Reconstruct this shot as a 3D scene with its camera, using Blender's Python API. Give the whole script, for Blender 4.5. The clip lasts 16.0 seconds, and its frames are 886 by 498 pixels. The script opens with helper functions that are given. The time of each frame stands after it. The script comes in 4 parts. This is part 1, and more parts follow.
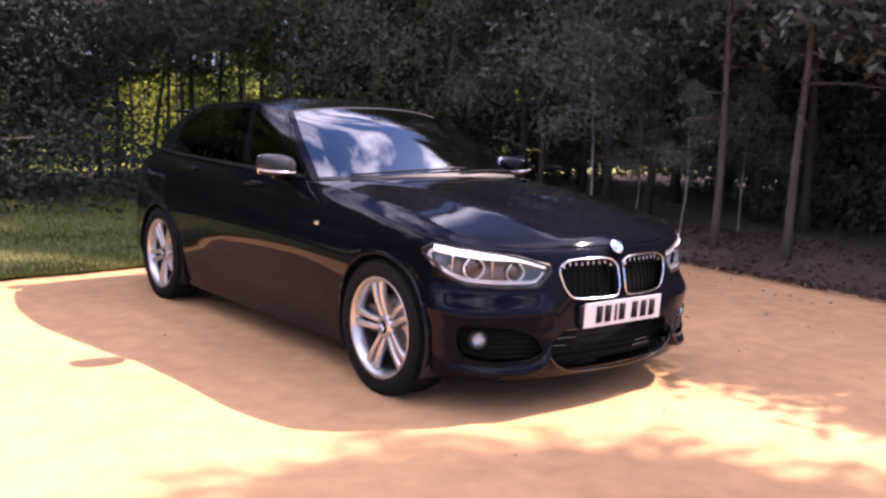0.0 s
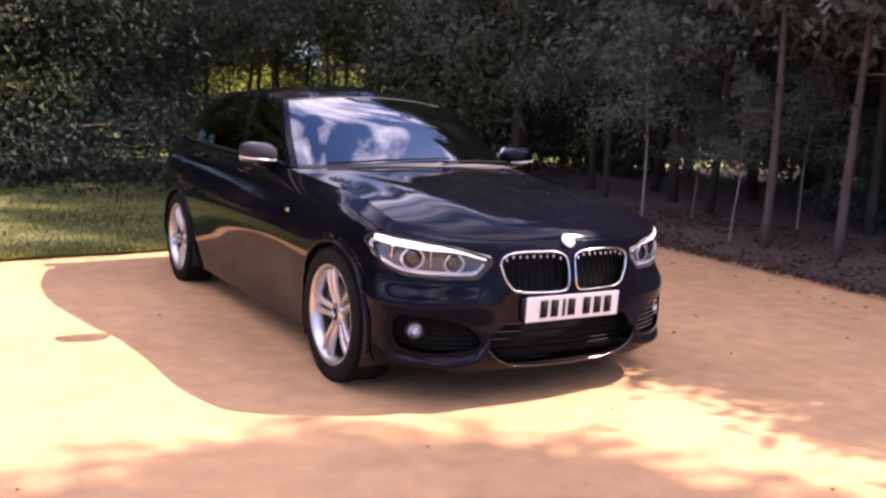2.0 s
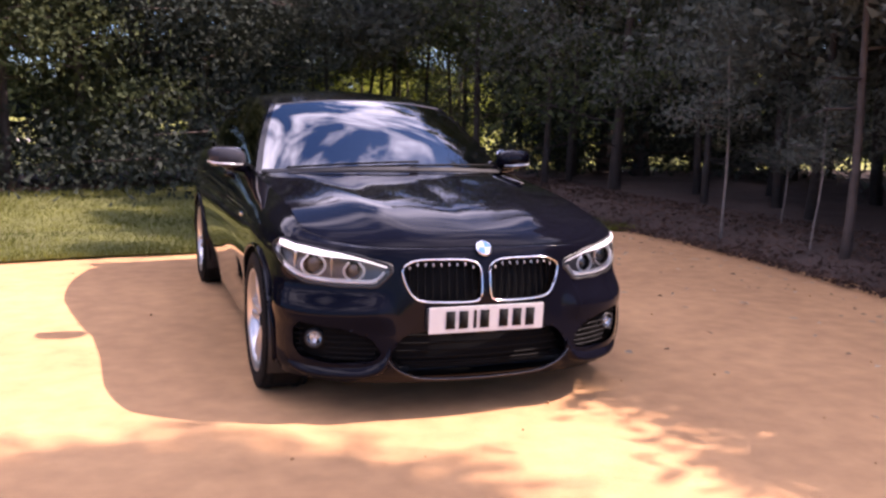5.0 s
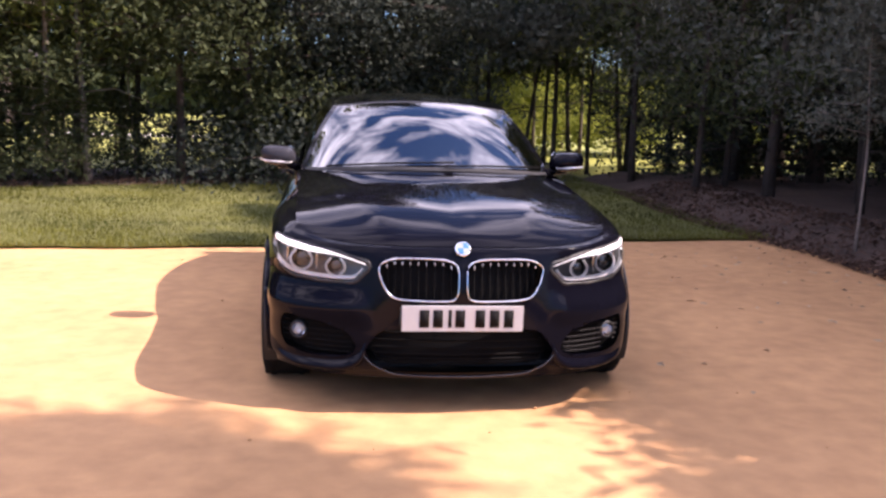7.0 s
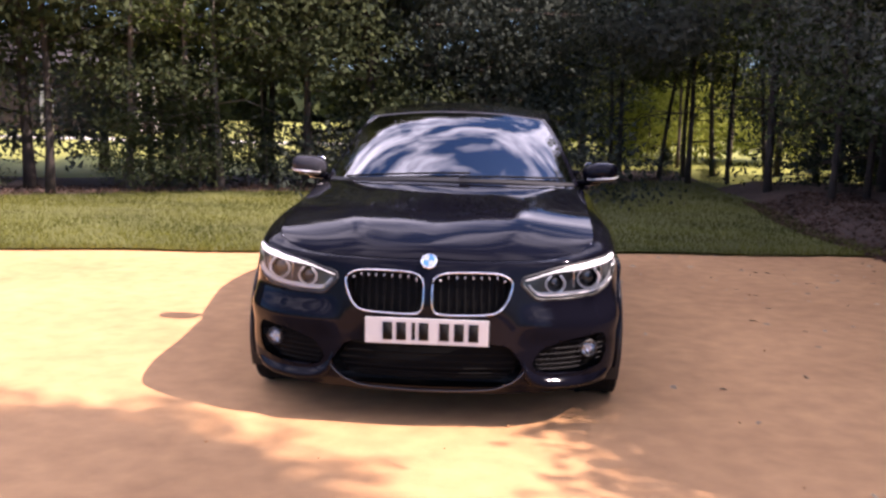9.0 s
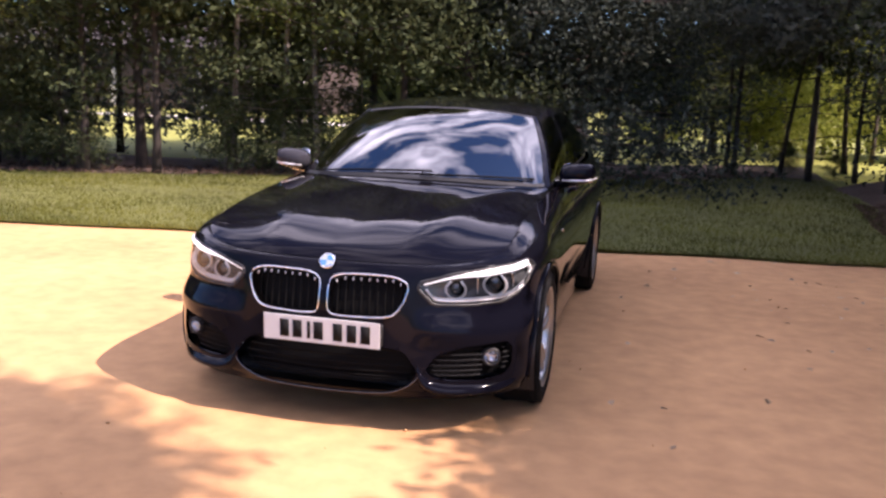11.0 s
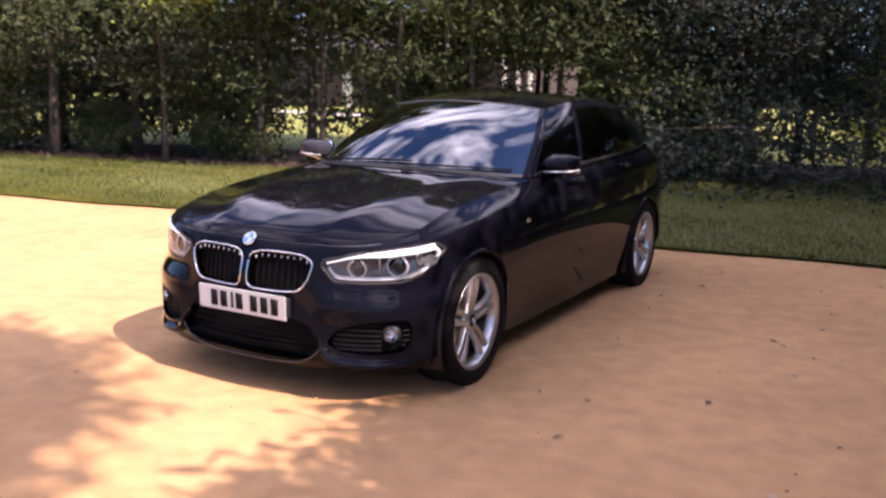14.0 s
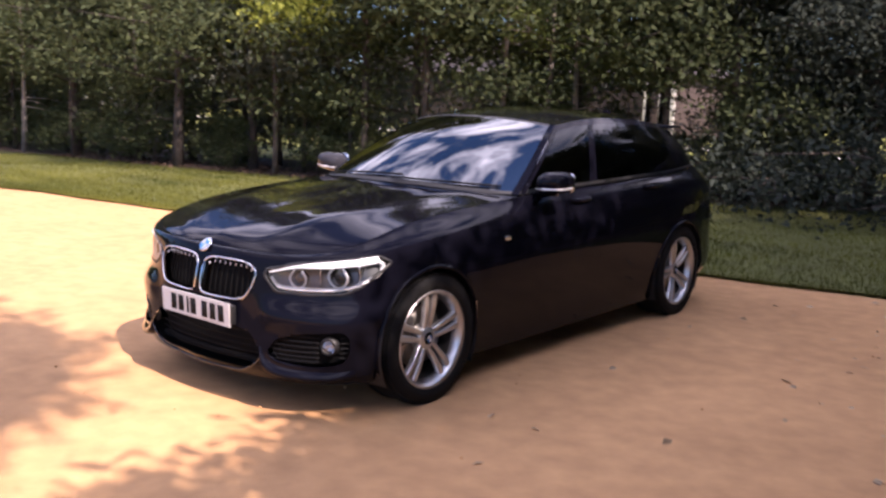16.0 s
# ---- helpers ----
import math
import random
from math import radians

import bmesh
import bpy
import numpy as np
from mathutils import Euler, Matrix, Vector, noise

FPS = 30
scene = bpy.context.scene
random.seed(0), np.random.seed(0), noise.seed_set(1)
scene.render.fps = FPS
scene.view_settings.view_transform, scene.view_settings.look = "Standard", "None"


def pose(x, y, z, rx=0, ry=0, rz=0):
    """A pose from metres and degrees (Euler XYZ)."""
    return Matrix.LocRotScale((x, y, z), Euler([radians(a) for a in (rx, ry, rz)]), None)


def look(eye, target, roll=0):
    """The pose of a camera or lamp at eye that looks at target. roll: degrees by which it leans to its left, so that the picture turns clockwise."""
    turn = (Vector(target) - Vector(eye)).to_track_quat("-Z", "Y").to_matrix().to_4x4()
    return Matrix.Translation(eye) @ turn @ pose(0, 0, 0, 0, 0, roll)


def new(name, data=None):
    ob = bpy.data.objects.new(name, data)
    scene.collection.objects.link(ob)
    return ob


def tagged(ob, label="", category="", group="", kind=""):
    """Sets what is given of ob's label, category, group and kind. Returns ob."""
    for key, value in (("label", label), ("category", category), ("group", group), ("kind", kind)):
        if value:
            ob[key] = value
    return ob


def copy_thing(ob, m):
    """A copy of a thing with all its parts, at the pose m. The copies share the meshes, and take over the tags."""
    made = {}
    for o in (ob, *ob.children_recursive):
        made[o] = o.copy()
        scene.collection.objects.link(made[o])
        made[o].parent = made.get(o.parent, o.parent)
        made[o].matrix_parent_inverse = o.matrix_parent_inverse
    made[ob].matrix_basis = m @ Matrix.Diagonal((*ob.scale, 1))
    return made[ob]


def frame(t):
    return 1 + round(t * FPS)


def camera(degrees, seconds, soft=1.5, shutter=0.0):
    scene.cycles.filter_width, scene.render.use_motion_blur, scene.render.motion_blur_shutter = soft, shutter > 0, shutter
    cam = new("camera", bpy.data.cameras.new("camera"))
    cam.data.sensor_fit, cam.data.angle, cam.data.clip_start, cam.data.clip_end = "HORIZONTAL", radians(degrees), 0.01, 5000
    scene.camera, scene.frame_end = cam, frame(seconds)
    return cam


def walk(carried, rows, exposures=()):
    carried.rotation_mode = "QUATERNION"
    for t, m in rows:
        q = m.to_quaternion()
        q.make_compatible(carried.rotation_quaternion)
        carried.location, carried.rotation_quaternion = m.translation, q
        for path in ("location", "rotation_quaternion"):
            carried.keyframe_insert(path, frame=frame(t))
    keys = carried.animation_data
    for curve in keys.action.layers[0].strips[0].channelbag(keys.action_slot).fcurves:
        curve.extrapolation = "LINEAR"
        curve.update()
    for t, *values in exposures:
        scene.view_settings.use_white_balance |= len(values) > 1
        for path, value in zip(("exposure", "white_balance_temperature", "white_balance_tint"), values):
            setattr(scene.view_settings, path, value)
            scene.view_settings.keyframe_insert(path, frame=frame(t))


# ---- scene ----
cam = camera(52.3, 16.0, soft=2.6, shutter=0.4)
PATH = [
    (0, (-3.195, -4.739, 1.252), (-1.962, -3.187, 0.984), 1.9),
    (0.5, (-3.059, -4.855, 1.259), (-1.894, -3.257, 0.965), 1.0),
    (1, (-2.926, -5.034, 1.268), (-1.808, -3.401, 0.98), 1.3),
    (1.5, (-2.765, -5.119, 1.268), (-1.683, -3.461, 0.983), 2.3),
    (2, (-2.566, -5.161, 1.274), (-1.543, -3.468, 0.977), 2.4),
    (2.5, (-2.404, -5.272, 1.286), (-1.441, -3.545, 0.981), 1.8),
    (3, (-2.223, -5.376, 1.279), (-1.297, -3.63, 0.972), 2.3),
    (3.5, (-2.036, -5.434, 1.291), (-1.18, -3.654, 0.979), 1.4),
    (6, (-0.997, -5.644, 1.312), (-0.538, -3.719, 1.018), 2.5),
    (6.5, (-0.738, -5.755, 1.331), (-0.436, -3.801, 1.034), 2.3),
    (7, (-0.566, -5.775, 1.334), (-0.317, -3.815, 1.021), 1.8),
    (7.5, (-0.355, -5.75, 1.358), (-0.199, -3.783, 1.03), 1.4),
    (8, (-0.2, -5.719, 1.355), (-0.109, -3.746, 1.038), 1.0),
    (8.5, (0.061, -5.769, 1.373), (-0.011, -3.795, 1.064), 1.3),
    (9, (0.303, -5.756, 1.371), (0.174, -3.784, 1.064), 1.3),
    (11.5, (1.641, -5.49, 1.478), (1.053, -3.612, 1.123), 2.0),
    (12, (1.906, -5.463, 1.475), (1.207, -3.621, 1.131), 1.8),
    (12.5, (2.146, -5.415, 1.478), (1.38, -3.602, 1.124), 2.0),
    (13, (2.365, -5.318, 1.472), (1.524, -3.543, 1.099), 1.6),
    (13.5, (2.563, -5.242, 1.484), (1.682, -3.488, 1.101), 1.1),
    (14, (2.805, -5.177, 1.469), (1.846, -3.46, 1.105), 1.4),
    (14.5, (2.997, -5.033, 1.451), (1.957, -3.359, 1.111), 1.0),
    (15, (3.152, -4.836, 1.443), (2.065, -3.191, 1.106), 2.5),
    (15.5, (3.315, -4.694, 1.433), (2.183, -3.081, 1.091), 1.8),
    (16, (3.516, -4.564, 1.445), (2.274, -3.031, 1.119), 2.1),
]
walk(cam, [(t, look(eye, target, roll)) for t, eye, target, roll in PATH],
     [(0.0, 1.76, 6850, 40), (3.5, 1.56, 6800, 42), (7.0, 1.4, 6800, 36), (12.0, 1.29, 6750, 35), (16.0, 1.27, 6700, 34)])
SUN_DIR = Vector((0.88, -0.20, 0.99)).normalized()

# ---- world, sun ----
world = bpy.data.worlds.new("sky")
scene.world = world
world.use_nodes = True
wt = world.node_tree
wt.nodes.clear()


def wn(kind, **kw):
    n = wt.nodes.new(kind)
    for k, v in kw.items():
        n.inputs[k].default_value = v
    return n


sky = wt.nodes.new("ShaderNodeTexSky")
sky.sky_type = "NISHITA"
sky.sun_disc = False
sky.sun_elevation = math.asin(SUN_DIR.z)
sky.sun_rotation = math.atan2(SUN_DIR.x, SUN_DIR.y)
sky.air_density, sky.dust_density, sky.ozone_density = 1.0, 1.4, 3.5
coord = wt.nodes.new("ShaderNodeTexCoord")
sep = wt.nodes.new("ShaderNodeSeparateXYZ")
wt.links.new(coord.outputs["Generated"], sep.inputs[0])
zup = wt.nodes.new("ShaderNodeMath")
zup.operation = "MAXIMUM"
zup.inputs[1].default_value = 0.28
wt.links.new(sep.outputs[2], zup.inputs[0])
flat = wt.nodes.new("ShaderNodeVectorMath")
flat.operation = "DIVIDE"
comb = wt.nodes.new("ShaderNodeCombineXYZ")
for i in range(3):
    wt.links.new(zup.outputs[0], comb.inputs[i])
wt.links.new(coord.outputs["Generated"], flat.inputs[0])
wt.links.new(comb.outputs[0], flat.inputs[1])
cloud = wn("ShaderNodeTexNoise", Scale=2.3, Detail=7.0, Roughness=0.55, Distortion=0.35)
wt.links.new(flat.outputs[0], cloud.inputs["Vector"])
ramp = wt.nodes.new("ShaderNodeValToRGB")
ramp.color_ramp.elements[0].position, ramp.color_ramp.elements[1].position = 0.44, 0.70
wt.links.new(cloud.outputs[0], ramp.inputs[0])
white = wt.nodes.new("ShaderNodeMix")
white.data_type = "RGBA"
white.inputs[7].default_value = (25.0, 26.4, 29.6, 1)
low = wt.nodes.new("ShaderNodeMapRange")
low.inputs[1].default_value, low.inputs[2].default_value = 0.24, 0.52
wt.links.new(sep.outputs[2], low.inputs[0])
cover = wt.nodes.new("ShaderNodeMath")
cover.operation = "MULTIPLY"
wt.links.new(ramp.outputs[0], cover.inputs[0])
wt.links.new(low.outputs[0], cover.inputs[1])
wt.links.new(cover.outputs[0], white.inputs[0])
clear = wt.nodes.new("ShaderNodeMix")
clear.data_type, clear.blend_type = "RGBA", "MULTIPLY"
clear.inputs[0].default_value = 1.0
clear.inputs[7].default_value = (0.68, 0.98, 1.25, 1)
wt.links.new(sky.outputs[0], clear.inputs[6])
wt.links.new(clear.outputs[2], white.inputs[6])
bg = wn("ShaderNodeBackground", Strength=0.077)
wt.links.new(white.outputs[2], bg.inputs[0])
wout = wt.nodes.new("ShaderNodeOutputWorld")
wt.links.new(bg.outputs[0], wout.inputs[0])

sun = new("sun", bpy.data.lights.new("sun", "SUN"))
sun.data.energy, sun.data.angle, sun.data.color = 4.6, radians(0.53), (1.0, 0.93, 0.80)
sun.matrix_world = look((30, -7, 34), (30 - SUN_DIR.x, -7 - SUN_DIR.y, 34 - SUN_DIR.z))


# ---- materials ----
def material(name, base, rough=0.6, metal=0.0, vary=0.0, scale=20.0, bump=0.0, bump_scale=60.0, dark=None, **extra):
    """A principled material with two scales of mottling and a fine relief."""
    m = bpy.data.materials.new(name)
    m.use_nodes = True
    nt = m.node_tree
    p = nt.nodes["Principled BSDF"]
    p.inputs["Base Color"].default_value = (*base, 1)
    p.inputs["Roughness"].default_value = rough
    p.inputs["Metallic"].default_value = metal
    for k, v in extra.items():
        p.inputs[k.replace("_", " ")].default_value = v
    geo = nt.nodes.new("ShaderNodeTexCoord")
    if vary:
        a = nt.nodes.new("ShaderNodeTexNoise")
        a.inputs["Scale"].default_value, a.inputs["Detail"].default_value = scale, 6.0
        b = nt.nodes.new("ShaderNodeTexNoise")
        b.inputs["Scale"].default_value, b.inputs["Detail"].default_value = scale * 0.11, 4.0
        nt.links.new(geo.outputs["Object"], a.inputs["Vector"])
        nt.links.new(geo.outputs["Object"], b.inputs["Vector"])
        s = nt.nodes.new("ShaderNodeMath")
        s.operation = "ADD"
        nt.links.new(a.outputs[0], s.inputs[0])
        nt.links.new(b.outputs[0], s.inputs[1])
        r = nt.nodes.new("ShaderNodeMapRange")
        r.inputs[1].default_value, r.inputs[2].default_value = 0.65, 1.35
        nt.links.new(s.outputs[0], r.inputs[0])
        mx = nt.nodes.new("ShaderNodeMix")
        mx.data_type = "RGBA"
        d = dark or [c * (1 - vary) for c in base]
        mx.inputs[6].default_value = (*d, 1)
        mx.inputs[7].default_value = (*[min(1, c * (1 + vary * 0.6)) for c in base], 1)
        nt.links.new(r.outputs[0], mx.inputs[0])
        nt.links.new(mx.outputs[2], p.inputs["Base Color"])
    if bump:
        n = nt.nodes.new("ShaderNodeTexNoise")
        n.inputs["Scale"].default_value, n.inputs["Detail"].default_value = bump_scale, 5.0
        nt.links.new(geo.outputs["Object"], n.inputs["Vector"])
        bp = nt.nodes.new("ShaderNodeBump")
        bp.inputs["Strength"].default_value, bp.inputs["Distance"].default_value = bump, 0.01
        nt.links.new(n.outputs[0], bp.inputs["Height"])
        nt.links.new(bp.outputs[0], p.inputs["Normal"])
    return m


def leaf_material(name, base, tip, thin=0.36, patch=0.0):
    """Leaves that differ one by one; patch lets broad drifts of the two colours run over the ground."""
    m = bpy.data.materials.new(name)
    m.use_nodes = True
    nt = m.node_tree
    p = nt.nodes["Principled BSDF"]
    g = nt.nodes.new("ShaderNodeNewGeometry")
    mx = nt.nodes.new("ShaderNodeMix")
    mx.data_type = "RGBA"
    mx.inputs[6].default_value, mx.inputs[7].default_value = (*base, 1), (*tip, 1)
    if patch:
        drift = nt.nodes.new("ShaderNodeTexNoise")
        drift.inputs["Scale"].default_value, drift.inputs["Detail"].default_value = 0.75, 5.0
        stretch = nt.nodes.new("ShaderNodeVectorMath")
        stretch.operation = "MULTIPLY"
        stretch.inputs[1].default_value = (0.55, 1.6, 1.0)
        nt.links.new(g.outputs["Position"], stretch.inputs[0])
        nt.links.new(stretch.outputs[0], drift.inputs["Vector"])
        span_ = nt.nodes.new("ShaderNodeMapRange")
        span_.inputs[1].default_value, span_.inputs[2].default_value = 0.36, 0.64
        nt.links.new(drift.outputs[0], span_.inputs[0])
        blend = nt.nodes.new("ShaderNodeMix")
        blend.inputs[0].default_value = patch
        nt.links.new(g.outputs["Random Per Island"], blend.inputs[2])
        nt.links.new(span_.outputs[0], blend.inputs[3])
        nt.links.new(blend.outputs[0], mx.inputs[0])
    else:
        nt.links.new(g.outputs["Random Per Island"], mx.inputs[0])
    nt.links.new(mx.outputs[2], p.inputs["Base Color"])
    p.inputs["Roughness"].default_value = 0.7
    p.inputs["Specular IOR Level"].default_value = 0.12
    tr = nt.nodes.new("ShaderNodeBsdfTranslucent")
    nt.links.new(mx.outputs[2], tr.inputs[0])
    ms = nt.nodes.new("ShaderNodeMixShader")
    ms.inputs[0].default_value = thin
    nt.links.new(p.outputs[0], ms.inputs[1])
    nt.links.new(tr.outputs[0], ms.inputs[2])
    nt.links.new(ms.outputs[0], nt.nodes["Material Output"].inputs[0])
    return m


def glass_material(name, tint, ior=1.5):
    """A thin pane: tinted see-through with a mirror coat that follows Fresnel."""
    m = bpy.data.materials.new(name)
    m.use_nodes = True
    nt = m.node_tree
    nt.nodes.remove(nt.nodes["Principled BSDF"])
    t = nt.nodes.new("ShaderNodeBsdfTransparent")
    t.inputs[0].default_value = (*tint, 1)
    gl = nt.nodes.new("ShaderNodeBsdfGlossy")
    gl.inputs["Roughness"].default_value = 0.01
    fr = nt.nodes.new("ShaderNodeFresnel")
    fr.inputs[0].default_value = ior
    ms = nt.nodes.new("ShaderNodeMixShader")
    nt.links.new(fr.outputs[0], ms.inputs[0])
    nt.links.new(t.outputs[0], ms.inputs[1])
    nt.links.new(gl.outputs[0], ms.inputs[2])
    nt.links.new(ms.outputs[0], nt.nodes["Material Output"].inputs[0])
    return m


def paint_material(name, base, gain):
    """Deep black lacquer: a dull base under a clear mirror coat that follows Fresnel."""
    m = material(name, base, 0.4, Specular_IOR_Level=0.0)
    nt = m.node_tree
    gl = nt.nodes.new("ShaderNodeBsdfGlossy")
    gl.inputs["Roughness"].default_value = 0.045
    fr = nt.nodes.new("ShaderNodeFresnel")
    fr.inputs[0].default_value = 1.5
    steep = nt.nodes.new("ShaderNodeMapRange")
    steep.inputs[1].default_value = 0.04
    nt.links.new(fr.outputs[0], steep.inputs[0])
    fall = nt.nodes.new("ShaderNodeMath")
    fall.operation = "POWER"
    fall.inputs[1].default_value = 1.4
    nt.links.new(steep.outputs[0], fall.inputs[0])
    k = nt.nodes.new("ShaderNodeMapRange")
    k.inputs[3].default_value, k.inputs[4].default_value = 0.012, gain
    nt.links.new(fall.outputs[0], k.inputs[0])
    ms = nt.nodes.new("ShaderNodeMixShader")
    nt.links.new(k.outputs[0], ms.inputs[0])
    nt.links.new(nt.nodes["Principled BSDF"].outputs[0], ms.inputs[1])
    nt.links.new(gl.outputs[0], ms.inputs[2])
    nt.links.new(ms.outputs[0], nt.nodes["Material Output"].inputs[0])
    return m


PAINT = paint_material("black_paint", (0.0036, 0.0036, 0.0066), 2.2)
PAINT_LIP = material("glossy_lip", (0.075, 0.075, 0.08), 0.14, 0.9)
VENT_LIT = material("satin_vent_mesh_lit", (0.006, 0.006, 0.007), 0.5, Specular_IOR_Level=0.15)
PIT = material("black_grille_plastic", (0.003, 0.003, 0.003), 0.6, Specular_IOR_Level=0.1)
PAINT_DARK = material("satin_black_plastic", (0.012, 0.012, 0.013), 0.45, bump=0.15, bump_scale=400)
RUBBER = material("tyre_rubber", (0.0045, 0.0043, 0.0043), 0.85, vary=0.35, scale=30, bump=0.3, bump_scale=150, Specular_IOR_Level=0.22)
ALLOY = material("silver_alloy", (0.55, 0.545, 0.54), 0.3, 0.85, vary=0.1, scale=14)
ALLOY_DARK = material("dark_alloy", (0.12, 0.12, 0.125), 0.4, 0.8)
STEEL = material("brake_steel", (0.35, 0.33, 0.31), 0.4, 1.0, vary=0.2, scale=40)
CHROME = material("chrome", (0.85, 0.85, 0.86), 0.08, 1.0)
SILVER = material("silver_lamp_reflector", (0.7, 0.71, 0.73), 0.2, 1.0)
LAMP_WHITE = material("white_lamp_guide", (0.85, 0.87, 0.9), 0.2, Emission_Color=(1, 0.98, 0.95, 1), Emission_Strength=0.5)
LAMP_DARK = material("lamp_housing_grey", (0.09, 0.092, 0.097), 0.28, 0.6)
LAMP_TRIM = material("bright_lamp_trim", (0.75, 0.76, 0.78), 0.25, 0.3)
PLATE_WHITE = material("white_plate", (0.52, 0.52, 0.52), 0.35, vary=0.06, scale=30)
INK = material("black_ink", (0.01, 0.01, 0.01), 0.8, Specular_IOR_Level=0.1)
BLUE = material("blue_enamel", (0.04, 0.16, 0.38), 0.25)
PALE = material("pale_enamel", (0.26, 0.30, 0.36), 0.25)
WHITE = material("white_enamel", (0.8, 0.8, 0.8), 0.25)
MIRROR_LIT = paint_material("lit_mirror_cap", (0.03, 0.03, 0.036), 2.2)
RED_LENS = material("red_lens", (0.28, 0.01, 0.01), 0.15, Coat_Weight=1.0)
GLASS = glass_material("car_glass", (0.16, 0.18, 0.19), 3.4)
DARK_GLASS = glass_material("privacy_glass", (0.06, 0.065, 0.07), 1.36)
LAMP_GLASS = glass_material("lamp_glass", (0.93, 0.95, 0.96), 1.45)
SIDE_GLASS = glass_material("side_glass", (0.10, 0.11, 0.115), 1.42)
GLASS_BALL = material("lamp_ball", (0.02, 0.022, 0.026), 0.03, Coat_Weight=1.0)
TRIM = material("dark_cabin_trim", (0.02, 0.02, 0.021), 0.7, vary=0.3, scale=50, bump=0.2, bump_scale=300)
SEAT = material("black_seat_cloth", (0.018, 0.018, 0.02), 0.85, vary=0.3, scale=60)
BARK = material("pine_bark", (0.085, 0.064, 0.053), 0.9, vary=0.5, scale=9, bump=0.8, bump_scale=22)
BARK_PALE = material("birch_bark", (0.21, 0.18, 0.155), 0.85, vary=0.5, scale=7, bump=0.5, bump_scale=18)
LEAF = leaf_material("oak_leaves", (0.044, 0.060, 0.030), (0.086, 0.104, 0.044))
LEAF_DARK = leaf_material("pine_needles", (0.080, 0.094, 0.078), (0.138, 0.152, 0.120))
LEAF_YEW = leaf_material("yew_needles", (0.022, 0.030, 0.024), (0.045, 0.056, 0.042), 0.15)
LEAF_LIGHT = leaf_material("birch_leaves", (0.065, 0.092, 0.028), (0.15, 0.18, 0.05))
GRASS = leaf_material("grass_blades", (0.040, 0.057, 0.014), (0.185, 0.182, 0.036), 0.3, 0.65)
# leaf colour raised to carry the glow of sun through the leaves
LEAF_SUNLIT = leaf_material("sun_bright_leaves", (0.18, 0.22, 0.04), (0.38, 0.41, 0.09), 0.45)
BARK_DARK = material("dark_bark", (0.05, 0.039, 0.033), 0.92, vary=0.5, scale=9, bump=0.8, bump_scale=22)

import functools


# ---- shaping helpers ----
def part(name, bm, mat, parent=None, label="", smooth=True, kind="", category=""):
    """Links a bmesh as one mesh object under a thing or a part."""
    me = bpy.data.meshes.new(name)
    bm.normal_update()
    for f in bm.faces:
        f.smooth = smooth
    bm.to_mesh(me)
    bm.free()
    me.materials.append(mat)
    ob = new(name, me)
    if parent is not None:
        ob.parent = parent
    if label or kind or category:
        tagged(ob, label, category, "", kind)
    return ob


def shell(ob, thick=0.008, offset=-1.0):
    m = ob.modifiers.new("thickness", "SOLIDIFY")
    m.thickness, m.offset, m.use_rim = thick, offset, False
    return ob


def cr(points, u):
    """Catmull-Rom through the points; u runs from 0 to len - 1."""
    p = np.asarray(points, float)
    n = len(p) - 1
    u = min(max(u, 0.0), n)
    i = min(int(u), n - 1)
    f = u - i
    a = p[i - 1] if i > 0 else 2 * p[0] - p[1]
    b, c = p[i], p[i + 1]
    d = p[i + 2] if i + 2 <= n else 2 * p[n] - p[n - 1]
    return 0.5 * (2 * b + (c - a) * f + (2 * a - 5 * b + 4 * c - d) * f * f + (3 * b - a - 3 * c + d) * f ** 3)


def curve(points, mirror=False):
    """A smooth curve over 0..1, evenly by length; mirror: it starts on the midline and leaves it squarely."""
    if mirror:
        points = [np.array(points[1], float) * (-1, 1, 1)] + list(points)
    n = len(points) - 1
    us = np.linspace(1 if mirror else 0, n, 80)
    pts = np.array([cr(points, u) for u in us])
    d = np.r_[0, np.cumsum(np.linalg.norm(np.diff(pts, axis=0), axis=1))]
    d /= d[-1]

    def at(t):
        t = min(max(t, 0.0), 1.0)
        i = min(int(np.searchsorted(d, t, "right")) - 1, len(d) - 2)
        return pts[i] + (pts[i + 1] - pts[i]) * ((t - d[i]) / (d[i + 1] - d[i]))
    return functools.lru_cache(None)(at)


def coons(bottom, top, left, right):
    """The surface over four boundary curves; u along bottom and top, v along left and right."""
    p00, p10, p01, p11 = bottom(0), bottom(1), top(0), top(1)

    def at(u, v):
        return ((1 - v) * bottom(u) + v * top(u) + (1 - u) * left(v) + u * right(v)
                - ((1 - u) * (1 - v) * p00 + u * (1 - v) * p10 + (1 - u) * v * p01 + u * v * p11))
    return at


